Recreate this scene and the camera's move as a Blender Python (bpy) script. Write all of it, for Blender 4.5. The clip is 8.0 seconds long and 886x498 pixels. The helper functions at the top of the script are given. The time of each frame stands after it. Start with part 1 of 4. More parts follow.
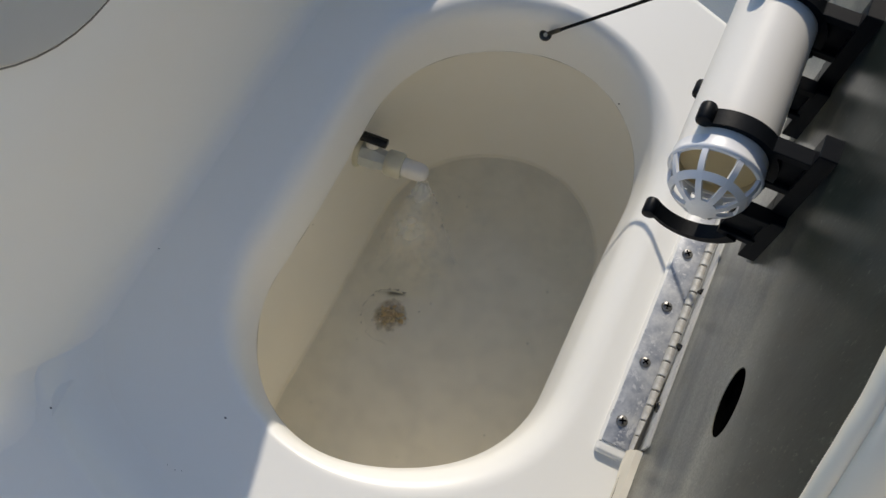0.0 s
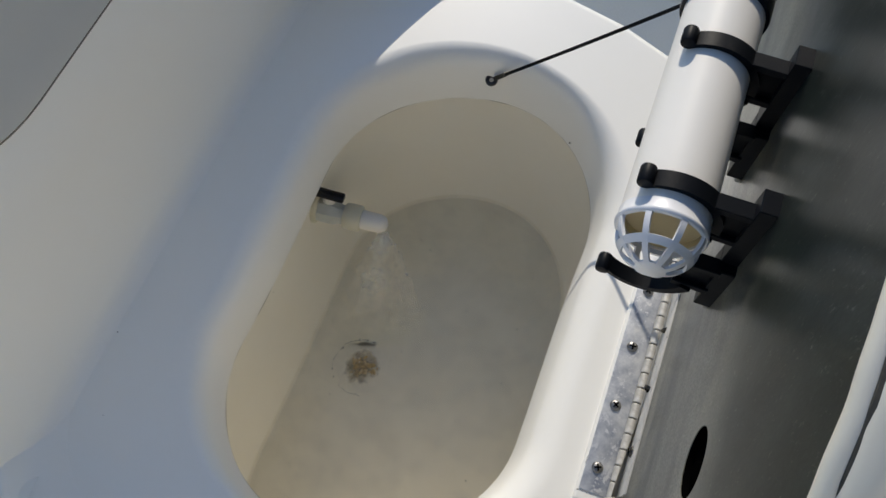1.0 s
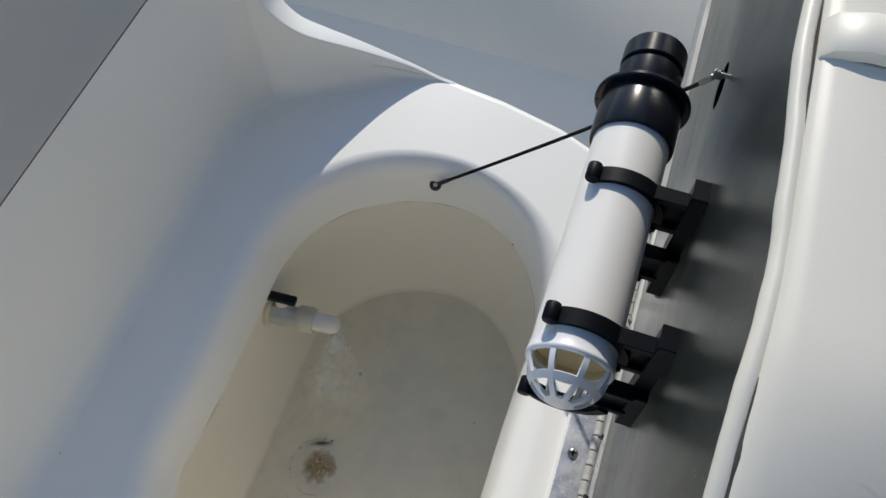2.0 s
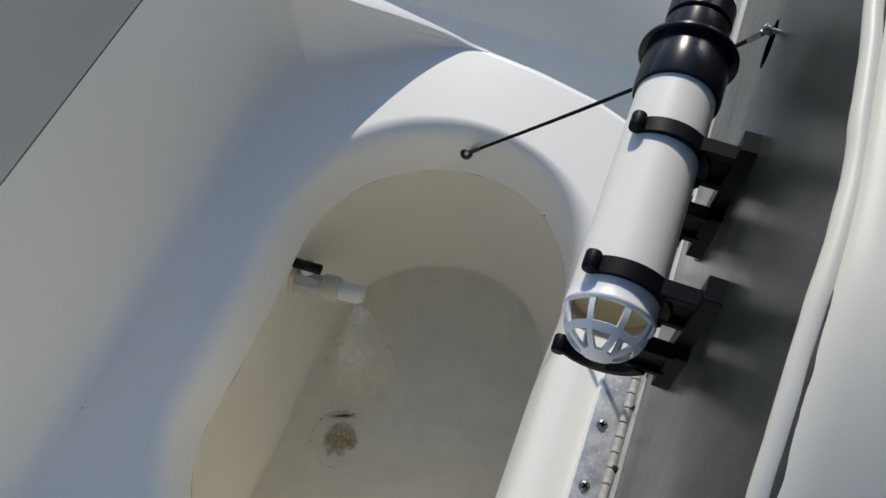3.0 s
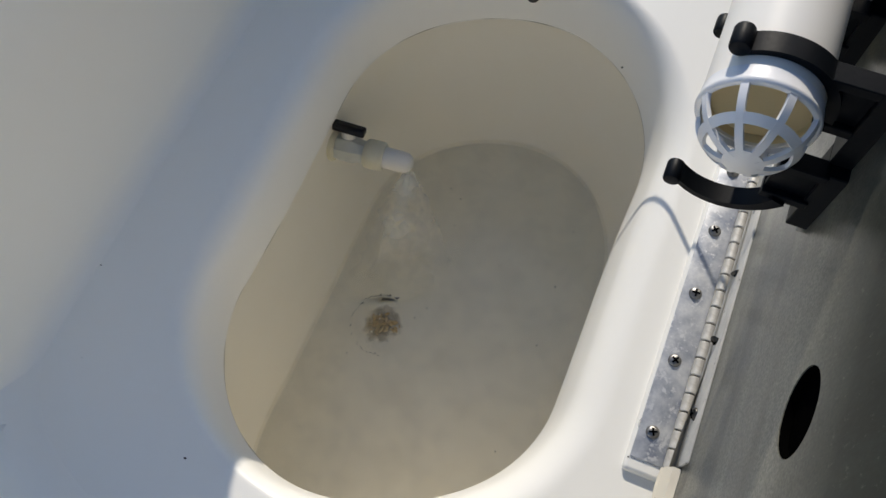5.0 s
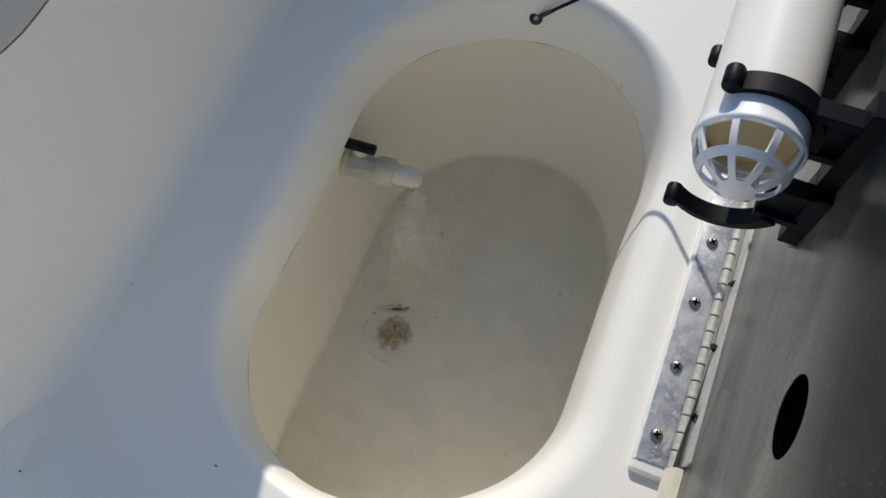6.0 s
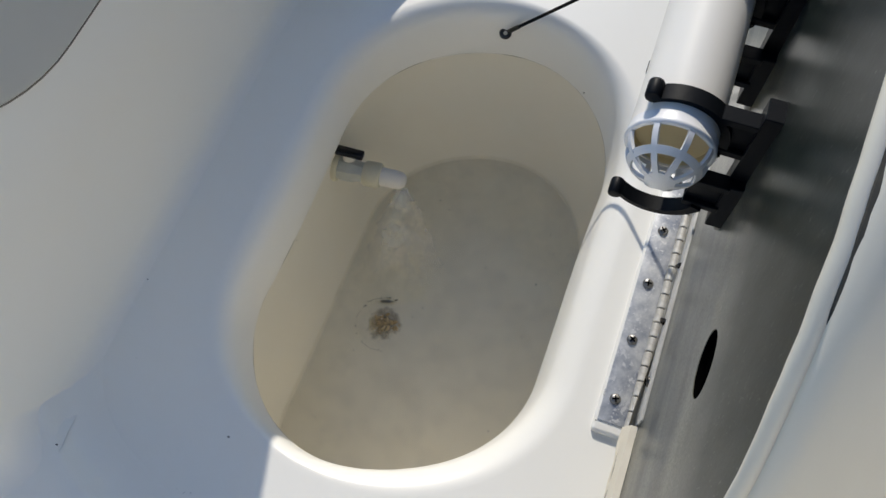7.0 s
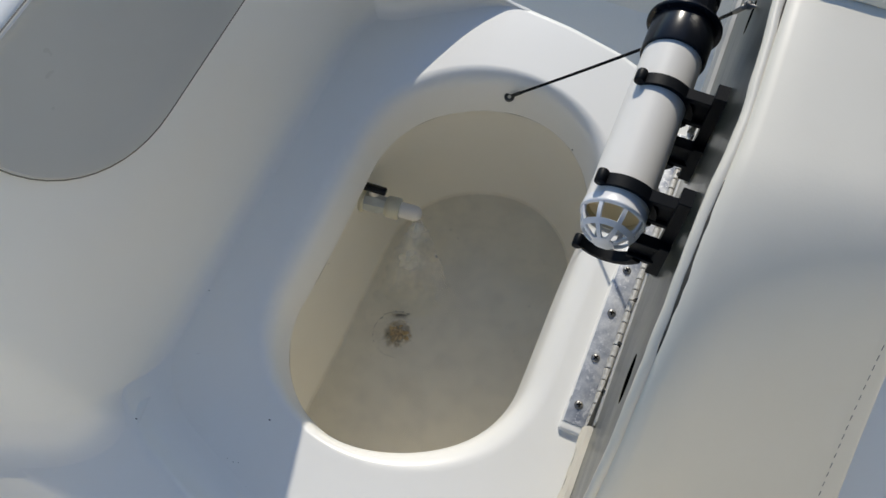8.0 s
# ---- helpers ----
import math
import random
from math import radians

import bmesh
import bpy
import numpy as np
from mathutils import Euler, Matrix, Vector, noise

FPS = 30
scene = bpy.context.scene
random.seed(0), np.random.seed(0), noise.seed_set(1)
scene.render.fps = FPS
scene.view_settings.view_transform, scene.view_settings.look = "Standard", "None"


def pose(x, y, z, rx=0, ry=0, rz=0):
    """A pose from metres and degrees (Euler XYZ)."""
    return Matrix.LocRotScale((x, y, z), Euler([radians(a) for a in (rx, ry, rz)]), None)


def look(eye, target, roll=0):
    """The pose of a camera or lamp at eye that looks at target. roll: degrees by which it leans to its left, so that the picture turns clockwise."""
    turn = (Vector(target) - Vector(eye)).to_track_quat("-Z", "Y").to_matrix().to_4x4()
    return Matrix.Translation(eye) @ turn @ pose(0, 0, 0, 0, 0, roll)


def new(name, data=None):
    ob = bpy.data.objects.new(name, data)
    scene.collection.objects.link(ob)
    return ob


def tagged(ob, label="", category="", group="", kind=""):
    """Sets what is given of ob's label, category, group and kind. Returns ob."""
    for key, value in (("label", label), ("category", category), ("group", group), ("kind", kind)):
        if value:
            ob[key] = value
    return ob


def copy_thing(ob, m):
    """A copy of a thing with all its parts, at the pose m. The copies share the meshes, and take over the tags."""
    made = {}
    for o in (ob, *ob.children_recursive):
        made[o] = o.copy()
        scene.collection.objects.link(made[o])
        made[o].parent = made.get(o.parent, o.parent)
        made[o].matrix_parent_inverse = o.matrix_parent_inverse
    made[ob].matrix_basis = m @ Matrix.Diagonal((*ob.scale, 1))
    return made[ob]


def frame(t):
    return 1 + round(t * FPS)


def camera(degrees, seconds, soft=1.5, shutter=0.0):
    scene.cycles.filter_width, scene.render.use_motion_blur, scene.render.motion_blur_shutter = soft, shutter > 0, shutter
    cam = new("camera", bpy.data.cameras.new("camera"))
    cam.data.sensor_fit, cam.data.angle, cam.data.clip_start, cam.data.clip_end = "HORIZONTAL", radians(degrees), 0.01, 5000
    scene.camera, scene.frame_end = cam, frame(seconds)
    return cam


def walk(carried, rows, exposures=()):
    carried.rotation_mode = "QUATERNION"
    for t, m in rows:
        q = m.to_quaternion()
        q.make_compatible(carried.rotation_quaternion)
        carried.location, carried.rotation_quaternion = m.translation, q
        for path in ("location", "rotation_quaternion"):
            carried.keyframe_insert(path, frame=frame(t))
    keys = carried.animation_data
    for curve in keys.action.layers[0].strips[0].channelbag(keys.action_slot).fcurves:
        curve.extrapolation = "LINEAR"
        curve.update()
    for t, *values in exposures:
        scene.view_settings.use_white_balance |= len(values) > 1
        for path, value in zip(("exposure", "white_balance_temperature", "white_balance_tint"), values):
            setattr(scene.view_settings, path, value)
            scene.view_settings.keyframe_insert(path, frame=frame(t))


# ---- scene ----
cam = camera(58.0, 8.0)
PATH = [
    (0, (-0.0757, -0.1672, 0.6089), (-0.4022, 0.5472, -1.2304), 1.26),
    (0.5, (-0.0812, -0.1646, 0.5634), (-0.3832, 0.5875, -1.2650), 2.08),
    (1, (-0.0765, -0.1347, 0.6206), (-0.3611, 0.6413, -1.2006), 0.49),
    (1.5, (-0.0527, -0.0932, 0.6609), (-0.3626, 0.8043, -1.0993), 0.32),
    (1.7, (-0.0483, -0.0884, 0.6570), (-0.3545, 0.8213, -1.0976), 0.24),
    (2.8, (-0.0508, -0.1072, 0.6373), (-0.3561, 0.8030, -1.1172), 1.57),
    (3, (-0.0506, -0.1108, 0.6261), (-0.3998, 0.7791, -1.1307), -0.60),
    (3.5, (-0.0544, -0.1327, 0.5952), (-0.4056, 0.7061, -1.1861), -0.69),
    (4, (-0.0615, -0.1366, 0.5484), (-0.4054, 0.5784, -1.2874), -3.16),
    (4.5, (-0.0728, -0.1337, 0.5195), (-0.4077, 0.5803, -1.3184), -2.74),
    (5.8, (-0.0772, -0.1382, 0.5385), (-0.4484, 0.5812, -1.2904), -5.72),
    (6, (-0.0813, -0.1408, 0.5535), (-0.4298, 0.5803, -1.2791), -4.46),
    (6.5, (-0.0719, -0.1519, 0.5820), (-0.4135, 0.5733, -1.2503), -4.85),
    (7, (-0.0592, -0.1740, 0.6188), (-0.3867, 0.5647, -1.2107), -4.09),
    (7.5, (-0.0447, -0.1941, 0.6881), (-0.3766, 0.5547, -1.1365), -3.96),
    (8, (-0.0281, -0.2101, 0.7720), (-0.4024, 0.5298, -1.0480), -4.18),
]
walk(cam, [(t, look(eye, target, roll)) for t, eye, target, roll in PATH], [(0, -0.03, 7250, 11), (0.5, -0.03, 7250, 11), (1.5, 0.07, 6950, 10), (3, -0.05, 6900, 10), (4.5, 0.07, 7150, 11), (6.5, 0.05, 7000, 10), (7, 0.08, 7000, 10), (8, -0.05, 6900, 9.5)])


# ---- light ----
SUN_WAY = Vector((0.53, -1.597, -1.0)).normalized()
world = bpy.data.worlds.new("sky_world")
scene.world = world
world.use_nodes = True
sky = world.node_tree.nodes.new("ShaderNodeTexSky")
sky.sky_type = 'NISHITA'
sky.sun_disc = False
sky.sun_elevation = radians(30.7)
sky.sun_rotation = radians(-18.4)
sky.ozone_density, sky.dust_density = 5.5, 0.3
world.node_tree.nodes["Background"].inputs["Strength"].default_value = 0.145
world.node_tree.links.new(sky.outputs["Color"], world.node_tree.nodes["Background"].inputs["Color"])
sun_data = bpy.data.lights.new("sun", 'SUN')
sun_data.energy, sun_data.angle, sun_data.color = 3.15, radians(0.53), (1.0, 0.965, 0.90)
sun = new("sun", sun_data)
sun.matrix_world = look((0, 0, 3), Vector((0, 0, 3)) + SUN_WAY)


# ---- materials ----
def material(name, color, rough=0.4, metal=0.0, second=None, scale=6.0, mix=0.35, grain=0.0, grain_scale=300.0,
             bump=0.0, bump_scale=120.0, stretch=(1, 1, 1), rough_vary=0.0, coat=0.0, spots=None, spot_scale=40.0, spot_cut=0.62, subsurface=0.0, specular=0.5, translucent=0.0, spot_soft=0.06):
    """Two scales of colour variation, a roughness that wanders with them, and a fine relief, at real size."""
    mat = bpy.data.materials.new(name)
    mat.use_nodes = True
    nt = mat.node_tree
    n, l = nt.nodes, nt.links
    bsdf = n["Principled BSDF"]
    bsdf.inputs["Metallic"].default_value = metal
    bsdf.inputs["Roughness"].default_value = rough
    bsdf.inputs["Coat Weight"].default_value = coat
    bsdf.inputs["Specular IOR Level"].default_value = specular
    bsdf.inputs["Coat Roughness"].default_value = 0.08
    if subsurface:
        bsdf.inputs["Subsurface Weight"].default_value = subsurface
        bsdf.inputs["Subsurface Radius"].default_value = (0.004, 0.004, 0.004)
    tc = n.new("ShaderNodeTexCoord")
    mp = n.new("ShaderNodeMapping")
    mp.inputs["Scale"].default_value = stretch
    l.new(tc.outputs["Object"], mp.inputs["Vector"])
    big = n.new("ShaderNodeTexNoise")
    big.inputs["Scale"].default_value = scale
    big.inputs["Detail"].default_value = 5
    big.inputs["Roughness"].default_value = 0.6
    l.new(mp.outputs["Vector"], big.inputs["Vector"])
    fine = n.new("ShaderNodeTexNoise")
    fine.inputs["Scale"].default_value = grain_scale
    fine.inputs["Detail"].default_value = 3
    l.new(mp.outputs["Vector"], fine.inputs["Vector"])
    blend = n.new("ShaderNodeMix")
    blend.data_type = 'RGBA'
    blend.inputs["A"].default_value = (*color, 1)
    blend.inputs["B"].default_value = (*(second or tuple(c * 0.85 for c in color)), 1)
    ramp = n.new("ShaderNodeMapRange")
    ramp.inputs["From Min"].default_value, ramp.inputs["From Max"].default_value = 0.35, 0.7
    ramp.inputs["To Max"].default_value = mix
    l.new(big.outputs["Fac"], ramp.inputs["Value"])
    l.new(ramp.outputs["Result"], blend.inputs["Factor"])
    out = blend.outputs["Result"]
    if grain:
        g = n.new("ShaderNodeMix")
        g.data_type = 'RGBA'
        g.blend_type = 'MULTIPLY'
        g.inputs["Factor"].default_value = grain
        l.new(out, g.inputs["A"])
        l.new(fine.outputs["Fac"], g.inputs["B"])
        out = g.outputs["Result"]
    if spots:
        sp = n.new("ShaderNodeTexNoise")
        sp.inputs["Scale"].default_value = spot_scale
        sp.inputs["Detail"].default_value = 6
        sp.inputs["Roughness"].default_value = 0.7
        l.new(mp.outputs["Vector"], sp.inputs["Vector"])
        cut = n.new("ShaderNodeMapRange")
        cut.inputs["From Min"].default_value, cut.inputs["From Max"].default_value = spot_cut, spot_cut + spot_soft
        l.new(sp.outputs["Fac"], cut.inputs["Value"])
        s = n.new("ShaderNodeMix")
        s.data_type = 'RGBA'
        s.inputs["B"].default_value = (*spots, 1)
        l.new(cut.outputs["Result"], s.inputs["Factor"])
        l.new(out, s.inputs["A"])
        out = s.outputs["Result"]
    l.new(out, bsdf.inputs["Base Color"])
    if rough_vary:
        rr = n.new("ShaderNodeMapRange")
        rr.inputs["To Min"].default_value, rr.inputs["To Max"].default_value = max(0.02, rough - rough_vary), min(1, rough + rough_vary)
        l.new(big.outputs["Fac"], rr.inputs["Value"])
        l.new(rr.outputs["Result"], bsdf.inputs["Roughness"])
    if bump:
        b = n.new("ShaderNodeTexNoise")
        b.inputs["Scale"].default_value = bump_scale
        b.inputs["Detail"].default_value = 4
        l.new(mp.outputs["Vector"], b.inputs["Vector"])
        bp = n.new("ShaderNodeBump")
        bp.inputs["Strength"].default_value = bump
        bp.inputs["Distance"].default_value = 0.001
        l.new(b.outputs["Fac"], bp.inputs["Height"])
        l.new(bp.outputs["Normal"], bsdf.inputs["Normal"])
    if translucent:
        thin = n.new("ShaderNodeBsdfTranslucent")
        l.new(out, thin.inputs["Color"])
        both = n.new("ShaderNodeMixShader")
        both.inputs[0].default_value = translucent
        l.new(bsdf.outputs[0], both.inputs[1])
        l.new(thin.outputs[0], both.inputs[2])
        l.new(both.outputs[0], n["Material Output"].inputs["Surface"])
    return mat


GELCOAT = material("white_gelcoat", (0.90, 0.885, 0.83), 0.33, second=(0.88, 0.86, 0.795), scale=4, mix=0.5, rough_vary=0.02)
TANK = material("tank_gelcoat", (0.95, 0.905, 0.79), 0.4, second=(0.92, 0.87, 0.745), scale=9, mix=0.6, bump=0.08, bump_scale=70, rough_vary=0.1)
TANK_FLOOR = material("tank_floor", (0.94, 0.89, 0.77), 0.35, second=(0.89, 0.84, 0.71), scale=14, mix=0.6, grain=0.06, grain_scale=120, bump=0.1)
PVC = material("white_pvc", (0.95, 0.91, 0.83), 0.46, second=(0.89, 0.855, 0.78), scale=12, mix=0.4, rough_vary=0.04, translucent=0.08, specular=0.28)
CAGE = material("white_plastic", (0.84, 0.835, 0.83), 0.35, scale=30, mix=0.15, subsurface=0.1)
TAN = material("tan_plastic", (0.94, 0.79, 0.48), 0.5, scale=20, mix=0.4, translucent=0.5)
CLEAR = material("milky_plastic", (0.70, 0.67, 0.53), 0.3, second=(0.60, 0.55, 0.38), scale=40, mix=0.5)
BLACK = material("black_rubber", (0.0030, 0.0045, 0.0072), 0.45, second=(0.005, 0.0058, 0.007), scale=60, mix=0.6, bump=0.08, bump_scale=400, rough_vary=0.08, specular=0.12)
BLACK_PLASTIC = material("black_plastic", (0.007, 0.009, 0.014), 0.24, second=(0.014, 0.015, 0.018), scale=30, mix=0.6, rough_vary=0.05, specular=0.26)
STEEL = material("stainless_steel", (0.64, 0.64, 0.63), 0.45, metal=0.85, second=(0.40, 0.42, 0.45), scale=30, mix=0.9, rough_vary=0.2,
                 spots=(0.30, 0.32, 0.36), spot_scale=60, spot_cut=0.54, spot_soft=0.14, bump=0.1, bump_scale=90)
LEAF = material("stained_steel", (0.76, 0.76, 0.745), 0.48, metal=0.45, second=(0.21, 0.24, 0.31), scale=48, mix=1.0, rough_vary=0.15,
                spots=(0.72, 0.72, 0.72), spot_scale=170, spot_cut=0.56, spot_soft=0.05, bump=0.15, bump_scale=160)
KNUCKLE = material("dull_steel", (0.66, 0.645, 0.60), 0.5, metal=0.35, second=(0.42, 0.40, 0.36), scale=140, mix=0.9, rough_vary=0.15, bump=0.1, bump_scale=300)
PAINTED = material("flaking_white_paint", (0.66, 0.65, 0.61), 0.55, second=(0.5, 0.49, 0.46), scale=60, mix=0.8, spots=(0.2, 0.2, 0.19), spot_scale=120, spot_cut=0.64, bump=0.15, bump_scale=200)
SHIM = material("worn_grey_plastic", (0.34, 0.335, 0.30), 0.6, second=(0.2, 0.2, 0.18), scale=90, mix=0.8)
EDGING = material("grey_edging", (0.36, 0.365, 0.35), 0.55, second=(0.22, 0.225, 0.22), scale=50, mix=0.8, stretch=(1, 0.1, 1), spots=(0.6, 0.6, 0.57), spot_scale=70, spot_cut=0.6)
FOAM = material("white_foam", (0.92, 0.92, 0.9), 0.2, scale=80, mix=0.2)
CLOUDY = material("cloudy_plastic", (0.60, 0.62, 0.58), 0.35, second=(0.48, 0.50, 0.46), scale=60, mix=0.7, subsurface=0.1)
# Near-black that stands for the shade inside holes and slots.
SHADE_BLACK = material("shade_black", (0.0015, 0.0015, 0.0015), 1.0, specular=0.0)
GRIMY = material("brown_edge_dirt", (0.72, 0.68, 0.58), 0.6, second=(0.28, 0.24, 0.18), scale=45, mix=1.0)
DARK_STEEL = material("dark_steel", (0.05, 0.047, 0.043), 0.35, metal=1.0, second=(0.14, 0.135, 0.125), scale=200, mix=0.7)
SCREW = material("screw_steel", (0.30, 0.295, 0.285), 0.42, metal=1.0, second=(0.2, 0.185, 0.16), scale=200, mix=0.6)
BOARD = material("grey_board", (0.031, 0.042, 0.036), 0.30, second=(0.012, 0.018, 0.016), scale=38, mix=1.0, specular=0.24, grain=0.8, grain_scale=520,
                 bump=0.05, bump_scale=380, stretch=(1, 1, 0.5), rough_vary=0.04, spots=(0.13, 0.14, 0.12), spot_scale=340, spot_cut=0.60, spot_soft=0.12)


def add_dust_and_sheen(mat, color, low, high, amount):
    """Pale dust in specks and long streaks beside the hinge, with the deck's reflected light painted in, on a standing
    board's lower part.
    """
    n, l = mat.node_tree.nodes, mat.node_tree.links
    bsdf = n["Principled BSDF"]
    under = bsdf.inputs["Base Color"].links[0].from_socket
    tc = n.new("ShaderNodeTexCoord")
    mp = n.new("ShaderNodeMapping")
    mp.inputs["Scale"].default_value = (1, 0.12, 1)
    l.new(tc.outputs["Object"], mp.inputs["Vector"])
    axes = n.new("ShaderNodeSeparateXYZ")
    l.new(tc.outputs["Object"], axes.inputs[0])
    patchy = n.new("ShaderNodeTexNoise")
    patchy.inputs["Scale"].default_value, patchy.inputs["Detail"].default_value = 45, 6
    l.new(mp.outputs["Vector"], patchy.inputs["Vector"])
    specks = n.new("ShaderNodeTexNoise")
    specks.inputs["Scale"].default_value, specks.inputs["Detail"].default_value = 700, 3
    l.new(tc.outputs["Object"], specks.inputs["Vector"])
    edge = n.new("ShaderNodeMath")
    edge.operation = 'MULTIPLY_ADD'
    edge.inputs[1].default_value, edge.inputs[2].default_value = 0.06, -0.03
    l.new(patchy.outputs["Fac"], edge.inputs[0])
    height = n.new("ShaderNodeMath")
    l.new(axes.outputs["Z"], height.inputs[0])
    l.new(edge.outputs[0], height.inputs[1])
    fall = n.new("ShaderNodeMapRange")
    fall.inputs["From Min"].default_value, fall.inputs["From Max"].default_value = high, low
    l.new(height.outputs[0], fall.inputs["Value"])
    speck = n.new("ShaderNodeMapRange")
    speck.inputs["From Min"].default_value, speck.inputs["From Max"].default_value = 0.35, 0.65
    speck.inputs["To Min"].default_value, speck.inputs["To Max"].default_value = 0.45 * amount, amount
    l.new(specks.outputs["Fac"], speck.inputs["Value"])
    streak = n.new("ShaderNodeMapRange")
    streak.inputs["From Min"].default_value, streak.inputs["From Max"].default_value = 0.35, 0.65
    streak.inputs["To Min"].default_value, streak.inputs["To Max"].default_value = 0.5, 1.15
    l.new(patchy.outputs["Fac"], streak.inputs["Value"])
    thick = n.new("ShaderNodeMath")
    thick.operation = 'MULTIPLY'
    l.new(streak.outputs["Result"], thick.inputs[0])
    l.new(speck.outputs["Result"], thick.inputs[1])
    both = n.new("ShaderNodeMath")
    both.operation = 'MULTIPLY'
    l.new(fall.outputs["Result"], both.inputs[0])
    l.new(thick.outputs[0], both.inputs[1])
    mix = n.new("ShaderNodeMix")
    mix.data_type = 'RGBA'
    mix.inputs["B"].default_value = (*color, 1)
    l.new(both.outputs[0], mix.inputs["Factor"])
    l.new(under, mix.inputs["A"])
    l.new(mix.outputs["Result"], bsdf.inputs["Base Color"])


# The pale lower band paints in the sunlit deck's reflection along with dust.
add_dust_and_sheen(BOARD, (0.35, 0.34, 0.28), 0.205, 0.262, 0.62)
# Colour of the unseen aft wall that reflects warm light.
BOUNCE_CREAM = material("bounce_cream", (0.86, 0.78, 0.63), 0.4, second=(0.82, 0.74, 0.59), scale=3, mix=0.5, rough_vary=0.05)
VINYL = material("white_vinyl", (0.75, 0.695, 0.58), 0.45, second=(0.68, 0.625, 0.505), scale=8, mix=0.5, bump=0.04, bump_scale=700, rough_vary=0.06)
SILT = material("brown_silt", (0.44, 0.29, 0.11), 0.8, second=(0.62, 0.51, 0.33), scale=160, mix=1.0, bump=0.3, bump_scale=400, spots=(0.09, 0.065, 0.03), spot_scale=240, spot_cut=0.58, spot_soft=0.08)
STAIN = material("brown_stain", (0.62, 0.48, 0.26), 0.6, second=(0.44, 0.32, 0.14), scale=150, mix=1.0)


def soften(mat, inner, outer, scale, most):
    """A film that thins out, unevenly, with the distance from its object's origin."""
    n, l = mat.node_tree.nodes, mat.node_tree.links
    tc = n.new("ShaderNodeTexCoord")
    far = n.new("ShaderNodeVectorMath")
    far.operation = 'LENGTH'
    l.new(tc.outputs["Object"], far.inputs[0])
    ragged = n.new("ShaderNodeTexNoise")
    ragged.inputs["Scale"].default_value, ragged.inputs["Detail"].default_value = scale, 5
    l.new(tc.outputs["Object"], ragged.inputs["Vector"])
    shift = n.new("ShaderNodeMath")
    shift.operation = 'MULTIPLY_ADD'
    shift.inputs[1].default_value = outer * 1.3
    l.new(ragged.outputs["Fac"], shift.inputs[0])
    l.new(far.outputs["Value"], shift.inputs[2])
    fade = n.new("ShaderNodeMapRange")
    fade.inputs["From Min"].default_value, fade.inputs["From Max"].default_value = outer * 1.65, inner + outer * 0.65
    fade.inputs["To Max"].default_value = most
    l.new(shift.outputs[0], fade.inputs["Value"])
    l.new(fade.outputs["Result"], n["Principled BSDF"].inputs["Alpha"])


soften(STAIN, 0.003, 0.021, 110, 0.6)
SEAM = material("seam_grey", (0.26, 0.24, 0.20), 0.7, scale=60)
RESIDUE = material("white_residue", (0.62, 0.62, 0.61), 0.6, second=(0.45, 0.46, 0.48), scale=150, mix=0.8, bump=0.3, bump_scale=300)
RESIDUE_BSDF = RESIDUE.node_tree.nodes["Principled BSDF"]
ragged_noise = RESIDUE.node_tree.nodes.new("ShaderNodeTexNoise")
ragged_noise.inputs["Scale"].default_value, ragged_noise.inputs["Detail"].default_value = 220, 5
ragged_cut = RESIDUE.node_tree.nodes.new("ShaderNodeMapRange")
ragged_cut.inputs["From Min"].default_value, ragged_cut.inputs["From Max"].default_value = 0.36, 0.62
ragged_cut.inputs["To Max"].default_value = 0.85
ragged_place = RESIDUE.node_tree.nodes.new("ShaderNodeTexCoord")
RESIDUE.node_tree.links.new(ragged_place.outputs["Object"], ragged_noise.inputs["Vector"])
RESIDUE.node_tree.links.new(ragged_noise.outputs["Fac"], ragged_cut.inputs["Value"])
RESIDUE.node_tree.links.new(ragged_cut.outputs["Result"], RESIDUE_BSDF.inputs["Alpha"])
DIRT = material("dark_grime", (0.045, 0.04, 0.032), 0.8, second=(0.09, 0.08, 0.06), scale=120, mix=0.8)
CABLE = material("black_cable", (0.004, 0.004, 0.004), 0.55, second=(0.008, 0.008, 0.008), scale=300, bump=0.3, bump_scale=900, specular=0.15)
FLOOR = material("cockpit_floor", (0.80, 0.77, 0.67), 0.5, second=(0.74, 0.71, 0.61), scale=4, mix=0.5, grain=0.2, grain_scale=500, bump=0.3, bump_scale=300)
PANEL = material("hatch_gelcoat", (0.55, 0.545, 0.505), 0.3, second=(0.50, 0.49, 0.45), scale=5, mix=0.5, rough_vary=0.08)


# ---- builders ----
def mesh_of(bm, name, mat, sharp=35.0):
    me = bpy.data.meshes.new(name)
    bmesh.ops.recalc_face_normals(bm, faces=bm.faces)
    bm.to_mesh(me)
    bm.free()
    for p in me.polygons:
        p.use_smooth = True
    me.set_sharp_from_angle(angle=radians(sharp))
    me.materials.append(mat)
    return me


def part(name, bm, mat, parent=None, label="", sharp=35.0):
    ob = new(name, mesh_of(bm, name, mat, sharp))
    if parent is not None:
        ob.parent = parent
    if label:
        ob["label"] = label
    return ob


def thing(name, label, category, group="", kind="", at=(0, 0, 0)):
    ob = new(name)
    ob.empty_display_size = 0.02
    ob.location = at
    return tagged(ob, label, category, group, kind)


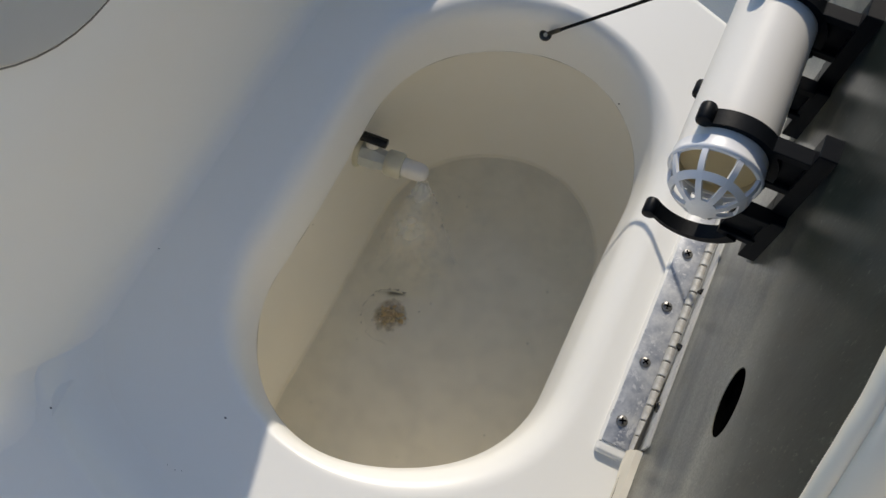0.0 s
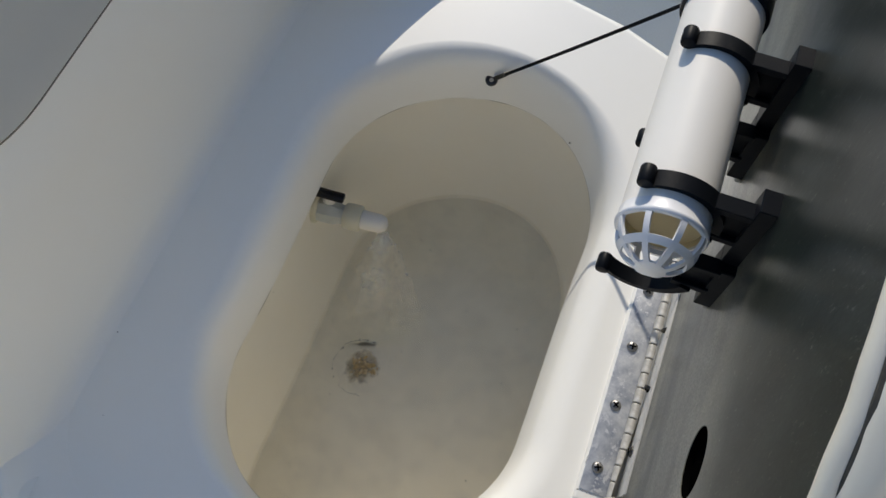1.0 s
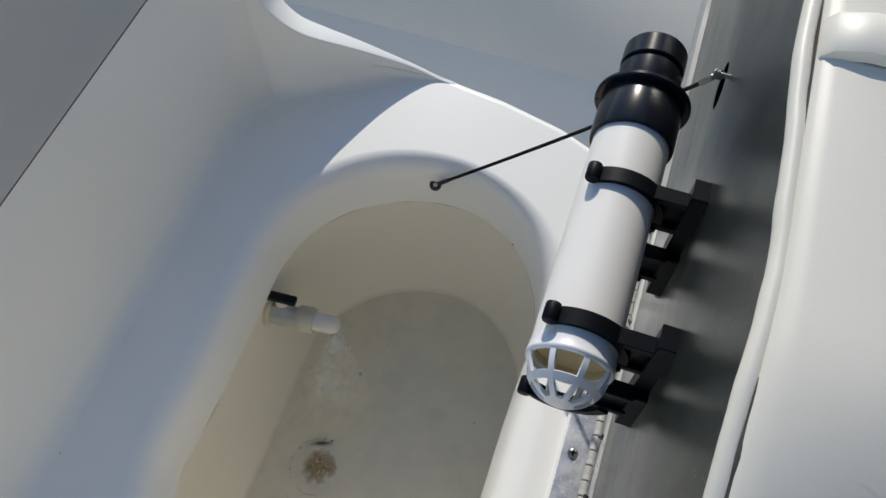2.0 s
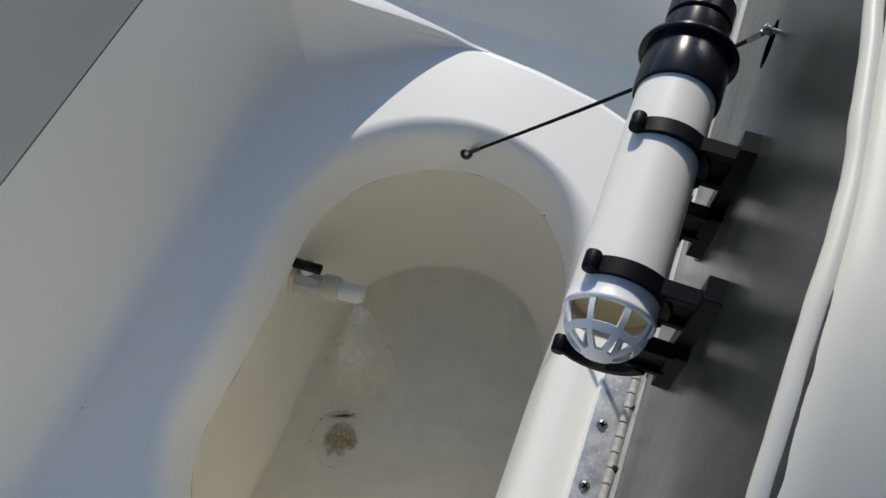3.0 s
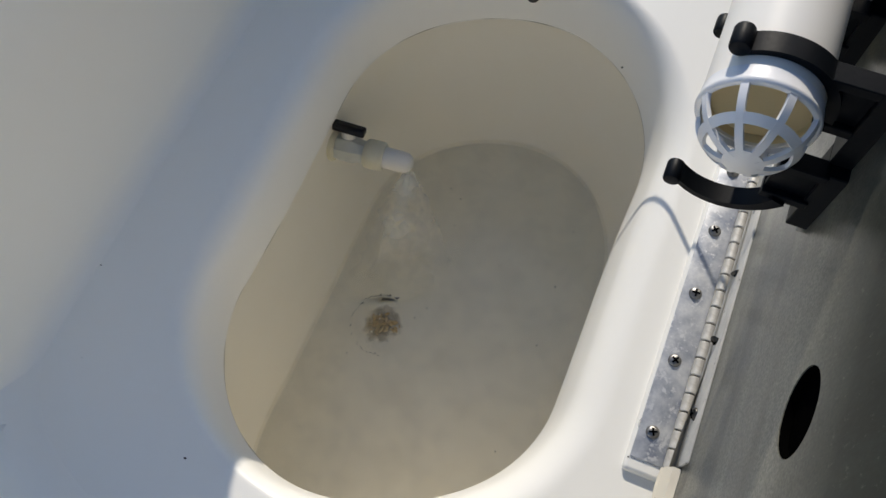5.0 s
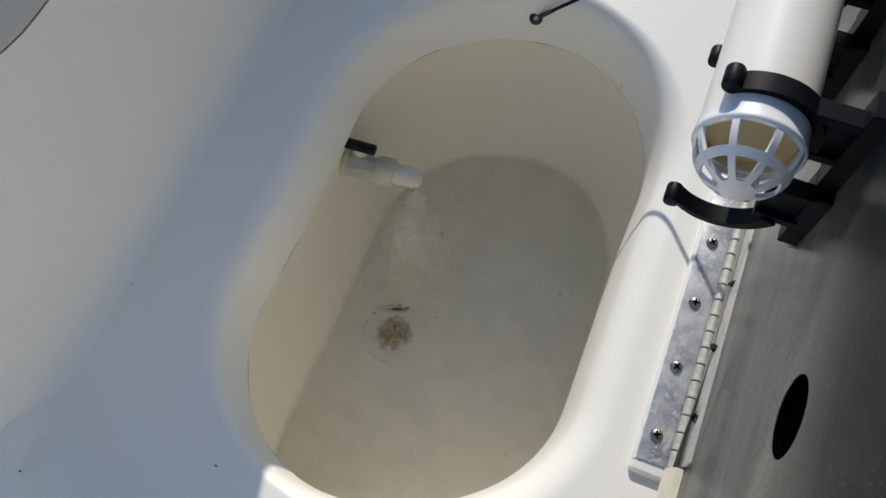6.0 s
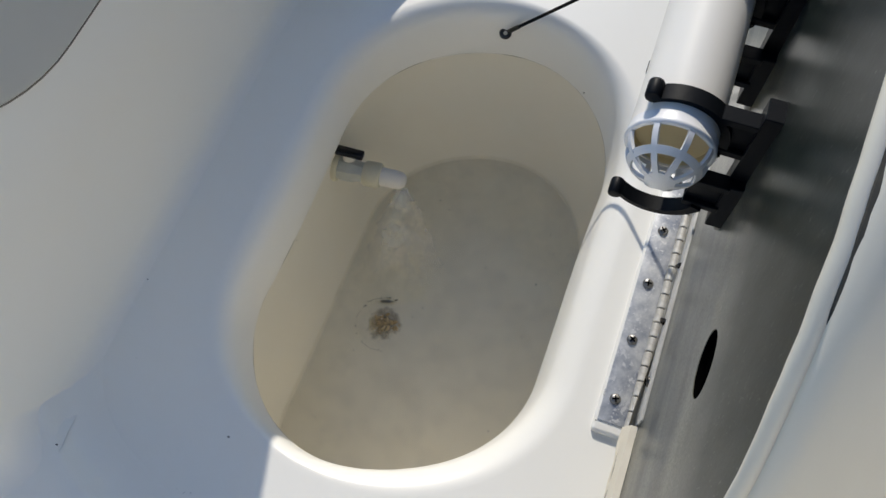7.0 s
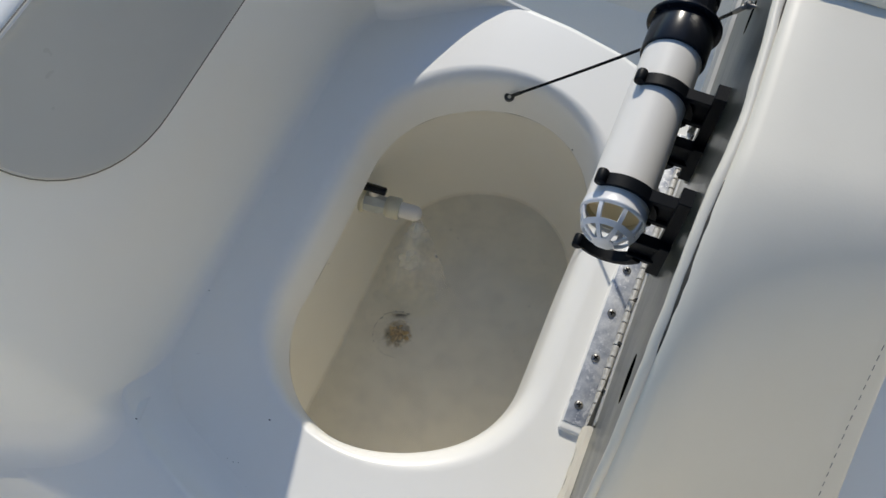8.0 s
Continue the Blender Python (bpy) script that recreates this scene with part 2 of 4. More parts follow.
def loops(bm, rings, closed=True, cap_start=False, cap_end=False):
    """Skin a list of rings of points."""
    vs = [[bm.verts.new(p) for p in ring] for ring in rings]
    for a, b in zip(vs, vs[1:]):
        n = len(a)
        for i in range(n if closed else n - 1):
            j = (i + 1) % n
            bm.faces.new((a[i], a[j], b[j], b[i]))
    if cap_start:
        bm.faces.new(vs[0])
    if cap_end:
        bm.faces.new(vs[-1])
    return vs


def lathe(profile, m=Matrix(), n=40, bm=None, caps=(True, True)):
    """A turned shape: (radius, height) along local z, placed by m."""
    bm = bm or bmesh.new()
    rings = [[m @ Vector((r * math.cos(2 * math.pi * i / n), r * math.sin(2 * math.pi * i / n), h)) for i in range(n)] for r, h in profile]
    loops(bm, rings, True, caps[0], caps[1])
    return bm


def box(x0, x1, y0, y1, z0, z1, bevel=0.001, segments=2, bm=None, m=Matrix()):
    bm = bm or bmesh.new()
    made = bmesh.ops.create_cube(bm, size=1.0, matrix=m @ Matrix.Translation(((x0 + x1) / 2, (y0 + y1) / 2, (z0 + z1) / 2)) @ Matrix.Diagonal((x1 - x0, y1 - y0, z1 - z0, 1)))
    if bevel:
        edges = list({e for v in made["verts"] for e in v.link_edges})
        bmesh.ops.bevel(bm, geom=edges, offset=bevel, segments=segments, affect='EDGES', profile=0.5)
    return bm


def pipe(points, r, n=10, bm=None, closed=False, radii=None):
    """A round rod along points."""
    bm = bm or bmesh.new()
    pts = [Vector(p) for p in points]
    rings = []
    up = Vector((0.13, 0.31, 0.94))
    for i, p in enumerate(pts):
        a = pts[i - 1] if (i or closed) else p
        b = pts[(i + 1) % len(pts)] if (i < len(pts) - 1 or closed) else p
        d = (b - a).normalized()
        u = d.cross(up)
        if u.length < 1e-3:
            u = d.cross(Vector((1, 0, 0)))
        u.normalize()
        v = d.cross(u)
        rr = radii[i] if radii else r
        rings.append([p + rr * (math.cos(2 * math.pi * k / n) * u + math.sin(2 * math.pi * k / n) * v) for k in range(n)])
    if closed:
        rings.append(rings[0])
        vs = [[bm.verts.new(p) for p in ring] for ring in rings[:-1]]
        vs.append(vs[0])
        for a, b in zip(vs, vs[1:]):
            for i in range(n):
                bm.faces.new((a[i], a[(i + 1) % n], b[(i + 1) % n], b[i]))
    else:
        loops(bm, rings, True, True, True)
    return bm


def smoothstep(a, b, x):
    t = min(1.0, max(0.0, (x - a) / (b - a)))
    return t * t * (3 - 2 * t)


# ---- deck with the well's mouth ----
DECK_Z = -0.004
WELL_X, WELL_R, WELL_Y0, WELL_Y1 = -0.1865, 0.1265, 0.0085, 0.1955


RIM = 0.032
WOBBLE = ((-3.36, 2.19), (-3.13, 3.88), (0.79, 0.02), (-0.30, -2.42))


def hand_trim(x, y, d):
    """How far the trimmed edge strays from a true oval; the deck's own outline does not."""
    a = math.atan2((y - 0.102) * 0.6, x - WELL_X)
    e = 4.23 + sum(c * math.cos(k * a) + s * math.sin(k * a) for k, (c, s) in enumerate(WOBBLE, 1))
    return 0.001 * e * min(1.0, max(0.0, 1 - d / RIM)) * min(1.0, max(0.0, (WELL_R + d) / 0.06))


def stadium(d, arc=96, side=30):
    """The well's outline, d metres outside its trimmed edge."""
    out = []
    def put(x, y, dx, dy):
        e = hand_trim(x, y, d)
        out.append((x + dx * e, y + dy * e))
    for k in range(arc):
        a = math.pi * k / arc
        c, n = math.cos(a), math.sin(a)
        put(WELL_X + (WELL_R + d) * c, WELL_Y1 + (WELL_R + d) * n, c, n)
    for k in range(side):
        put(WELL_X - WELL_R - d, WELL_Y1 + (WELL_Y0 - WELL_Y1) * k / side, -1, 0)
    for k in range(arc):
        a = math.pi + math.pi * k / arc
        c, n = math.cos(a), math.sin(a)
        put(WELL_X + (WELL_R + d) * c, WELL_Y0 + (WELL_R - 0.0105 + d * 0.75) * n, c, n)
    for k in range(side):
        put(WELL_X + WELL_R + d, WELL_Y0 + (WELL_Y1 - WELL_Y0) * k / side, 1, 0)
    return out


def tank_outline(d, reach):
    """The tank below: the same outline, its near end drawn out under the deck."""
    out = []
    for x, y in stadium(d):
        if y < WELL_Y1:
            y = WELL_Y1 + (y - WELL_Y1) * (1 + reach)
        # Unseen right side widened as well, to steer sun bounce off the floor.
        if x > WELL_X:
            x = WELL_X + (x - WELL_X) * (1 + 0.7 * reach * smoothstep(0.2, 0.02, y))
        out.append((x, y))
    return out


def deck_height(x, y):
    """Height of the deck, or of the ledge past the step at the near end of the recess."""
    step = -0.157 - 0.44 * (x + 0.388) + 1.3 * max(0.0, -0.375 - x) ** 1.2
    return DECK_Z + 0.0285 * smoothstep(-0.004, 0.022, step - y)


FAR_EDGE = [(0.014, 0.362), (-0.04, 0.394), (-0.096, 0.417), (-0.16, 0.432), (-0.225, 0.441), (-0.27, 0.4395), (-0.33, 0.425), (-0.38, 0.395), (-0.44, 0.39), (-0.62, 0.39)]
OUTER = FAR_EDGE + [(-0.9, 0.39), (-0.9, -0.9), (0.014, -0.9)]


def to_outer(px, py, dx, dy):
    best = 9.0
    for (ax, ay), (bx, by) in zip(OUTER, OUTER[1:] + OUTER[:1]):
        ex, ey = bx - ax, by - ay
        den = dx * ey - dy * ex
        if abs(den) < 1e-9:
            continue
        t = ((ax - px) * ey - (ay - py) * ex) / den
        u = ((ax - px) * dy - (ay - py) * dx) / den
        if t > 1e-6 and -1e-6 <= u <= 1 + 1e-6:
            best = min(best, t)
    return best


def build_deck():
    bm = bmesh.new()
    inner = stadium(0.0)
    rings = []
    profile = [(0.006, -0.054), (0.0035, -0.0595), (0.0005, -0.0595)]
    profile += [(0.0, -0.056), (0.0018, -0.045), (0.0038, -0.034), (0.0060, -0.0245)]
    for k in range(1, 13):
        a = radians(12 + 78 * k / 12)
        profile.append((RIM - 0.0258 * math.cos(a), -0.0275 * (1 - math.sin(a))))
    for d, z in profile:
        rings.append([(x, y, DECK_Z + z) for x, y in stadium(d)])
    base = stadium(RIM)
    steps = 110
    for s in range(1, steps + 1):
        f = (s / steps) ** 1.25
        ring = []
        for (x, y), (ix, iy) in zip(base, inner):
            cx, cy = WELL_X, min(max(y, WELL_Y0), WELL_Y1)
            dx, dy = x - cx, y - cy
            n = math.hypot(dx, dy)
            dx, dy = dx / n, dy / n
            t = to_outer(x, y, dx, dy) * f
            px, py = x + dx * t, y + dy * t
            ring.append((px, py, DECK_Z))
        rings.append(ring)
    last = rings[-1]
    for out, drop in ((0.004, 0.0012), (0.008, 0.005), (0.0095, 0.011), (0.0095, 0.4)):
        ring = []
        for x, y, z in last:
            cy = min(max(y, WELL_Y0), WELL_Y1)
            d = Vector((x - WELL_X, y - cy, 0)).normalized()
            if x > 0.01:
                d = Vector((1, 0, 0)) * 0.3
            ring.append((x + d.x * out, y + d.y * out, z - drop))
        rings.append(ring)
    loops(bm, rings)
    return tagged(part("deck", bm, GELCOAT, sharp=50), "white gelcoat boat deck round the oval well mouth", "deck", kind="structure")


deck = build_deck()


# ---- low ledge at the near end of the recess ----
LEDGE_FRONT = [(-0.43, -0.02, 0), (-0.425, -0.08, 0), (-0.409, -0.125, 0), (-0.388, -0.153, 0), (-0.36, -0.174, 0), (-0.321, -0.190, 0), (-0.29, -0.202, 0), (-0.25, -0.216, 0), (-0.17, -0.242, 0), (-0.08, -0.272, 0), (0.012, -0.302, 0)]
LEDGE_BACK = [(-0.75, -0.275, 0), (-0.62, -0.268, 0), (-0.52, -0.263, 0), (-0.47, -0.261, 0), (-0.42, -0.26, 0), (-0.36, -0.261, 0), (-0.31, -0.264, 0), (-0.25, -0.272, 0), (-0.17, -0.295, 0), (-0.08, -0.325, 0), (0.012, -0.355, 0)]
LEDGE_RISE = [(-0.022, -0.0008), (-0.015, 0.0004), (-0.007, 0.0016), (-0.001, 0.0038), (0.006, 0.0072), (0.0112, 0.0122), (0.0153, 0.0185), (0.0183, 0.0235), (0.021, 0.0266), (0.0243, 0.0282), (0.0285, 0.0286)]
LEDGE_FALL = [(0.0, 0.0286), (0.005, 0.0276), (0.010, 0.0235), (0.016, 0.0155), (0.022, 0.007), (0.03, 0.0015), (0.04, -0.003)]


# ---- side wall that sweeps into a low lip ----
WALL_H = 0.37
WALL_PATH = [(-1.1, -0.37, WALL_H), (-0.75, -0.312, WALL_H), (-0.56, -0.2625, WALL_H), (-0.492, -0.2365, WALL_H), (-0.447, -0.218, WALL_H), (-0.427, -0.2045, WALL_H), (-0.414, -0.186, WALL_H), (-0.4105, -0.162, WALL_H), (-0.4105, -0.13, WALL_H), (-0.412, -0.08, WALL_H),
             (-0.412, 0.0, WALL_H), (-0.412, 0.1, WALL_H), (-0.412, 0.2, WALL_H), (-0.412, 0.29, WALL_H), (-0.408, 0.340, WALL_H), (-0.400, 0.357, 0.355), (-0.396, 0.3665, 0.27), (-0.394, 0.3720, 0.19), (-0.3895, 0.3745, 0.139),
             (-0.376, 0.3755, 0.112), (-0.357, 0.3845, 0.084), (-0.335, 0.4005, 0.063), (-0.311, 0.4155, 0.0455), (-0.285, 0.4285, 0.028), (-0.258, 0.4375, 0.0135), (-0.236, 0.4405, 0.003), (-0.215, 0.4405, 0.0005)]


def refine(rows, times=2):
    """Chaikin smoothing that keeps the ends."""
    rows = [Vector(r) for r in rows]
    for _ in range(times):
        out = [rows[0]]
        for a, b in zip(rows, rows[1:]):
            out += [a * 0.75 + b * 0.25, a * 0.25 + b * 0.75]
        rows = out + [rows[-1]]
    return rows


def build_ledge():
    front, back = refine(LEDGE_FRONT, 3), refine(LEDGE_BACK, 3)
    bm = bmesh.new()
    rings = []
    for i, (p, q) in enumerate(zip(front, back)):
        d = (front[min(len(front) - 1, i + 1)] - front[max(0, i - 1)]).normalized()
        out = Vector((d.y, -d.x, 0))
        ring = [p + out * o + Vector((0, 0, DECK_Z + z)) for o, z in LEDGE_RISE]
        ring += [q + Vector((0, -o, DECK_Z + z)) for o, z in LEDGE_FALL]
        rings.append(ring)
    loops(bm, rings, False)
    return tagged(part("deck_ledge", bm, GELCOAT, sharp=60), "low rounded white gelcoat ledge beside the well", "deck", kind="structure")


build_ledge()


def build_wall():
    bm = bmesh.new()
    path = refine(WALL_PATH)
    rings = []
    for i, p in enumerate(path):
        a, b = path[max(0, i - 1)], path[min(len(path) - 1, i + 1)]
        d = Vector((b.x - a.x, b.y - a.y, 0)).normalized()
        inward = Vector((d.y, -d.x, 0))
        h = p.z
        r = min(0.018 + 0.026 * smoothstep(-0.145, -0.2, p.y), h * 0.5)
        re = min(0.002 + 0.007 * smoothstep(0.12, 0.3, h), h * 0.3)
        lean = 0.033 * smoothstep(0.1, WALL_H, h) * (1 - 0.92 * smoothstep(0.30, 0.345, p.y))
        thick = 0.004 + 0.022 * smoothstep(0.0, 0.09, h) + 0.05 * smoothstep(0.05, 0.3, h)
        prof = []
        for k in range(9):
            t = math.pi / 2 * k / 8
            prof.append((r * (1 - math.sin(t)), r * (1 - math.cos(t))))
        zs = max(r, h * 0.55)
        prof.append((0.0, zs * 0.7 + r * 0.3))
        prof.append((-0.001, zs))
        for k in range(5):
            t = math.pi / 2 * k / 4
            prof.append((-lean - re * (1 - math.cos(t)), h - re + re * math.sin(t)))
        for k in range(5):
            t = math.pi / 2 * k / 4
            prof.append((-lean - thick - re * math.sin(t), h - re + re * math.cos(t)))
        prof.append((-lean - thick - re, -0.36))
        base = Vector((p.x, p.y, DECK_Z + 0.0285 * smoothstep(-0.138, -0.186, p.y) - 0.0008))
        rings.append([base + inward * o + Vector((0, 0, z)) for o, z in prof])
    loops(bm, rings, False)
    return tagged(part("wall_side", bm, GELCOAT, sharp=50), "white gelcoat side wall sweeping down into a low lip", "wall", kind="structure")


wall_side = build_wall()


# ---- hatch in the side wall ----
def rounded_rect(u0, u1, v0, v1, r, n=10, radii=None):
    """Corners in the order (u1,v1), (u0,v1), (u0,v0), (u1,v0)."""
    radii = radii or (r, r, r, r)
    out = []
    for (cu, cv, a0), rr in zip(((u1, v1, 0), (u0, v1, 90), (u0, v0, 180), (u1, v0, 270)), radii):
        ou, ov = (cu - rr if cu == u1 else cu + rr), (cv - rr if cv == v1 else cv + rr)
        for k in range(n + 1):
            a = radians(a0 + 90 * k / n)
            out.append((ou + rr * math.cos(a), ov + rr * math.sin(a)))
    return out


def build_hatch():
    low, high = Vector((-0.4125, 0, 0.2055)), Vector((-0.446, 0, 0.37))
    slope = (high - low).normalized()
    out = Vector((slope.z, 0, -slope.x))
    def place(u, v, o):
        return low + Vector((0, u, 0)) + slope * v + out * o
    hatch = thing("wall_hatch", "flush grey gelcoat hatch in the white side wall", "hatch")
    bm = bmesh.new()
    rings = []
    for inset, o in ((0.0, -0.004), (0.0, 0.0012), (0.0012, 0.0024), (0.014, 0.0026), (0.024, 0.0014), (0.036, 0.0008)):
        rings.append([place(u, v, o) for u, v in rounded_rect(-0.083 + inset, 0.335, 0.0 + inset, 0.157 - inset * 0.2, 0.1 - inset, 14, (0.01, 0.008, 0.132 - inset, 0.01))])
    loops(bm, rings, True, False, True)
    part("panel", bm, PANEL, hatch)
    bm = pipe([place(u, v, 0.0006) for u, v in rounded_rect(-0.0842, 0.336, -0.0012, 0.159, 0.1, 14, (0.01, 0.008, 0.133, 0.01))], 0.0006, 6, closed=True)
    part("seam", bm, SEAM, hatch, "dark narrow gap round the hatch")
    return hatch


build_hatch()


# ---- tank ----
TANK_Z = -0.285


def build_tank():
    bm = bmesh.new()
    prof = [(0.036, -0.03), (0.035, -0.05), (0.0345, -0.07), (0.034, -0.09), (0.032, -0.12), (0.029, -0.15), (0.02, -0.21), (0.010, -0.262), (0.0075, TANK_Z + 0.006), (0.0055, TANK_Z + 0.0015), (0.003, TANK_Z)]
    rings = [[(x, y, z) for x, y in tank_outline(d, 0.30 * smoothstep(-0.09, -0.25, z))] for d, z in prof]
    loops(bm, rings)
    tagged(part("tank_wall", bm, TANK, sharp=60), "beige moulded tank wall below the deck", "tank", kind="structure")
    bm = bmesh.new()
    rings = [[(x, y, TANK_Z) for x, y in tank_outline(d, 0.30)] for d in (0.003, -0.03, -0.07, -0.11, -0.1262)]
    loops(bm, rings, True, False, True)
    tagged(part("tank_floor", bm, TANK_FLOOR), "stained beige tank floor", "tank", kind="structure")


build_tank()

def build_trim():
    line = [(x, y, DECK_Z - 0.0585) for x, y in stadium(0.0005)]
    radii = [max(0.00015, 0.0003 + 0.0007 * noise.noise(Vector((x * 30, y * 30, 4)))) for x, y, z in line]
    tagged(part("trim", pipe(line, 0.0006, 6, closed=True, radii=radii), GRIMY), "thin dirty trimmed edge of the well mouth", "trim", kind="structure")


build_trim()

# ---- seat deck behind the lid ----
tagged(part("deck_side", box(0.06, 1.3, -0.9, 0.30, -0.06, -0.012, 0.01), GELCOAT), "white gelcoat deck beyond the hinged lid", "deck", kind="structure")

# ---- cockpit floor and plain surroundings ----
bm = bmesh.new()
bmesh.ops.create_grid(bm, x_segments=8, y_segments=8, size=0.5, matrix=Matrix.Translation((-0.45, 2.0, -0.40)) @ Matrix.Diagonal((3.6, 6.5, 1, 1)))
tagged(part("floor", bm, FLOOR), "off-white non-skid cockpit floor", "floor", kind="structure")
# Panel put over the flat floor, its slope added to dim the sun.
tagged(part("tilted_floor_panel", box(-2.15, 1.24, -0.55, 0.75, -0.04, 0.0, 0.008, m=Matrix.Translation((0, 0.86, -0.395)) @ pose(0, 0, 0, 21, 0, 0)), FLOOR), "plain off-white panel added beyond the well, sloped to dim the sun", "floor", kind="structure")


# ---- lid with cushion ----
LID_X, HOLD_X, LID_TILT = 0.0195, 0.0180, 0.5
SET = 0.0085
LID_Y0, LID_Y1, LID_Z0, LID_Z1 = -0.148, 0.66, 0.014, 0.430
HOLES = [(-0.0268, 0.2150, 0.0190), (0.320, 0.2185, 0.0172)]


def lid_outline(off, n=18, ease=0.0):
    return rounded_rect(LID_Y0 - off, LID_Y1 + off, LID_Z0 - off, LID_Z1 + off, 0.1, n, (0.178 + off + ease, 0.178 + off + ease, 0.02 + off, 0.02 + off))


def build_lid():
    lid = thing("well_lid", "upright hinged lid, grey underside and white vinyl cushion", "lid")
    lid.matrix_world = Matrix.Translation((LID_X, 0, 0.02)) @ pose(0, 0, 0, 0, -LID_TILT, 0) @ Matrix.Translation((-LID_X, 0, -0.02))
    bm = bmesh.new()
    edges = []
    for x in (LID_X, LID_X + 0.004):
        loop_list = [[bm.verts.new((x, y, z)) for y, z in lid_outline(-0.004)]]
        for hy, hz, hr in HOLES:
            loop_list.append([bm.verts.new((x, hy + hr * math.cos(2 * math.pi * k / 32), hz + hr * math.sin(2 * math.pi * k / 32))) for k in range(32)])
        face_edges = []
        for lp in loop_list:
            face_edges += [bm.edges.new((lp[i], lp[(i + 1) % len(lp)])) for i in range(len(lp))]
        bmesh.ops.triangle_fill(bm, use_beauty=True, use_dissolve=False, edges=face_edges)
        edges.append(loop_list)
    for a, b in zip(*edges):
        for i in range(len(a)):
            j = (i + 1) % len(a)
            bm.faces.new((a[i], a[j], b[j], b[i]))
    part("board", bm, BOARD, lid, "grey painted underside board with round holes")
    # Black disc and lining paint in the shade of each hole.
    for hy, hz, hr in HOLES:
        bm = lathe([(hr + 0.003, 0.0), (hr + 0.003, 0.0004)], pose(LID_X + 0.0043, hy, hz, 0, 90, 0), 32)
        part("hole_backing", bm, SHADE_BLACK, lid, "black disc set in as the hole's deep shade")
        bm = lathe([(hr - 0.0003, 0.0004), (hr - 0.0003, 0.0042)], pose(LID_X, hy, hz, 0, 90, 0), 32, caps=(False, False))
        part("hole_liner", bm, SHADE_BLACK, lid, "black lining set in as shade inside the hole")
    def even(line, count=420):
        """The same closed line in steps of one length."""
        pts = line + line[:1]
        runs = [math.hypot(b[0] - a[0], b[1] - a[1]) for a, b in zip(pts, pts[1:])]
        step, out, i, gone = sum(runs) / count, [], 0, 0.0
        for k in range(count):
            while i < len(runs) - 1 and k * step > gone + runs[i]:
                gone += runs[i]
                i += 1
            f = (k * step - gone) / max(1e-9, runs[i])
            out.append((pts[i][0] + (pts[i + 1][0] - pts[i][0]) * f, pts[i][1] + (pts[i + 1][1] - pts[i][1]) * f))
        return out
    def fall(line, x):
        """The cushion's near shoulder: a soft bend into a straight slope."""
        share = smoothstep(0.016, 0.045, x)
        out = []
        for y, z in line:
            slope = 0.436 + 0.95 * (y + 0.030 - 0.5 * (x - 0.012))
            h = max(0.0, 0.03 - abs(z - slope)) / 0.03
            low = min(z, slope) - h * h * 0.03 / 4
            out.append((y, z + (low - z) * share if z > 0.2 else z))
        return out
    bm = bmesh.new()
    rings = []
    for x, off in ((0.0086, -0.004), (0.0099, 0.0020), (0.0107, 0.0040), (0.0124, 0.0056), (0.0175, 0.0068), (0.035, 0.0078), (0.06, 0.0085), (0.082, 0.0065), (0.0885, 0.0035), (0.0895, 0.0022), (0.0905, 0.0032), (0.0955, 0.0005), (0.0985, -0.006), (0.1, -0.02), (0.102, -0.06), (0.103, -0.1)):
        grow = max(0.0, x - 0.03)
        x += 0.012 * smoothstep(0.04, 0.088, x)
        forward = max(0.0, 1 - (x - 0.0102) / 0.02)
        rings.append([(x + SET - 0.004 * forward * smoothstep(0.06, -0.03, y) + grow * 0.33 * smoothstep(0.42, 0.22, z), y, z) for y, z in fall(even(lid_outline(off, 40)), x)])
    loops(bm, rings, True, False, True)
    part("cushion", bm, VINYL, lid, "white vinyl cushion", sharp=60)
    course = [p for p in lid_outline(0.0005, 60) if p[1] > 0.04]
    full = []
    for (ay, az), (by, bz) in zip(course, course[1:]):
        seg = max(1, int(math.hypot(by - ay, bz - az) / 0.006))
        full += [(ay + (by - ay) * k / seg, az + (bz - az) * k / seg) for k in range(seg)]
    def sway(y, z):
        return -0.0045 * smoothstep(0.06, -0.03, y) + 0.0011 * noise.noise(Vector((y * 22, z * 22, 3.0))) - 0.0022 * math.exp(-((y - 0.15) / 0.05) ** 2) * (z > 0.3) + 0.0005 * noise.noise(Vector((y * 70, z * 70, 5.0)))
    bm = pipe([(0.0090 + SET + sway(y, z), y, z) for y, z in full], 0.0034, 12, radii=[0.0034 + 0.0003 * noise.noise(Vector((y * 60, z * 60, 9.0))) for y, z in full])
    part("piping", bm, VINYL, lid, "thick white vinyl piping")
    groove = [p for p in lid_outline(0.0018, 90) if p[1] > 0.05]
    dark = [max(0.0003, 0.0011 + 0.0011 * smoothstep(0.11, 0.02, abs(y - 0.01)) + 0.0020 * noise.noise(Vector((y * 26, z * 26, 1.5))) + 0.0008 * noise.noise(Vector((y * 90, z * 90, 3.5)))) for y, z in groove]
    part("grime", pipe([(0.0118 + SET - 0.0042 * smoothstep(0.06, -0.03, y), y, z) for y, z in groove], 0.001, 8, radii=dark), DIRT, lid, "dark grime in the groove beside the piping")
    # stitches along the cushion's outer seam
    bm = bmesh.new()
    line = fall(even(lid_outline(0.0046, 40)), 0.098)
    dense = []
    for (ay, az), (by, bz) in zip(line, line[1:] + line[:1]):
        seg = max(1, int(math.hypot(by - ay, bz - az) / 0.0005))
        dense += [(ay + (by - ay) * k / seg, az + (bz - az) * k / seg) for k in range(seg)]
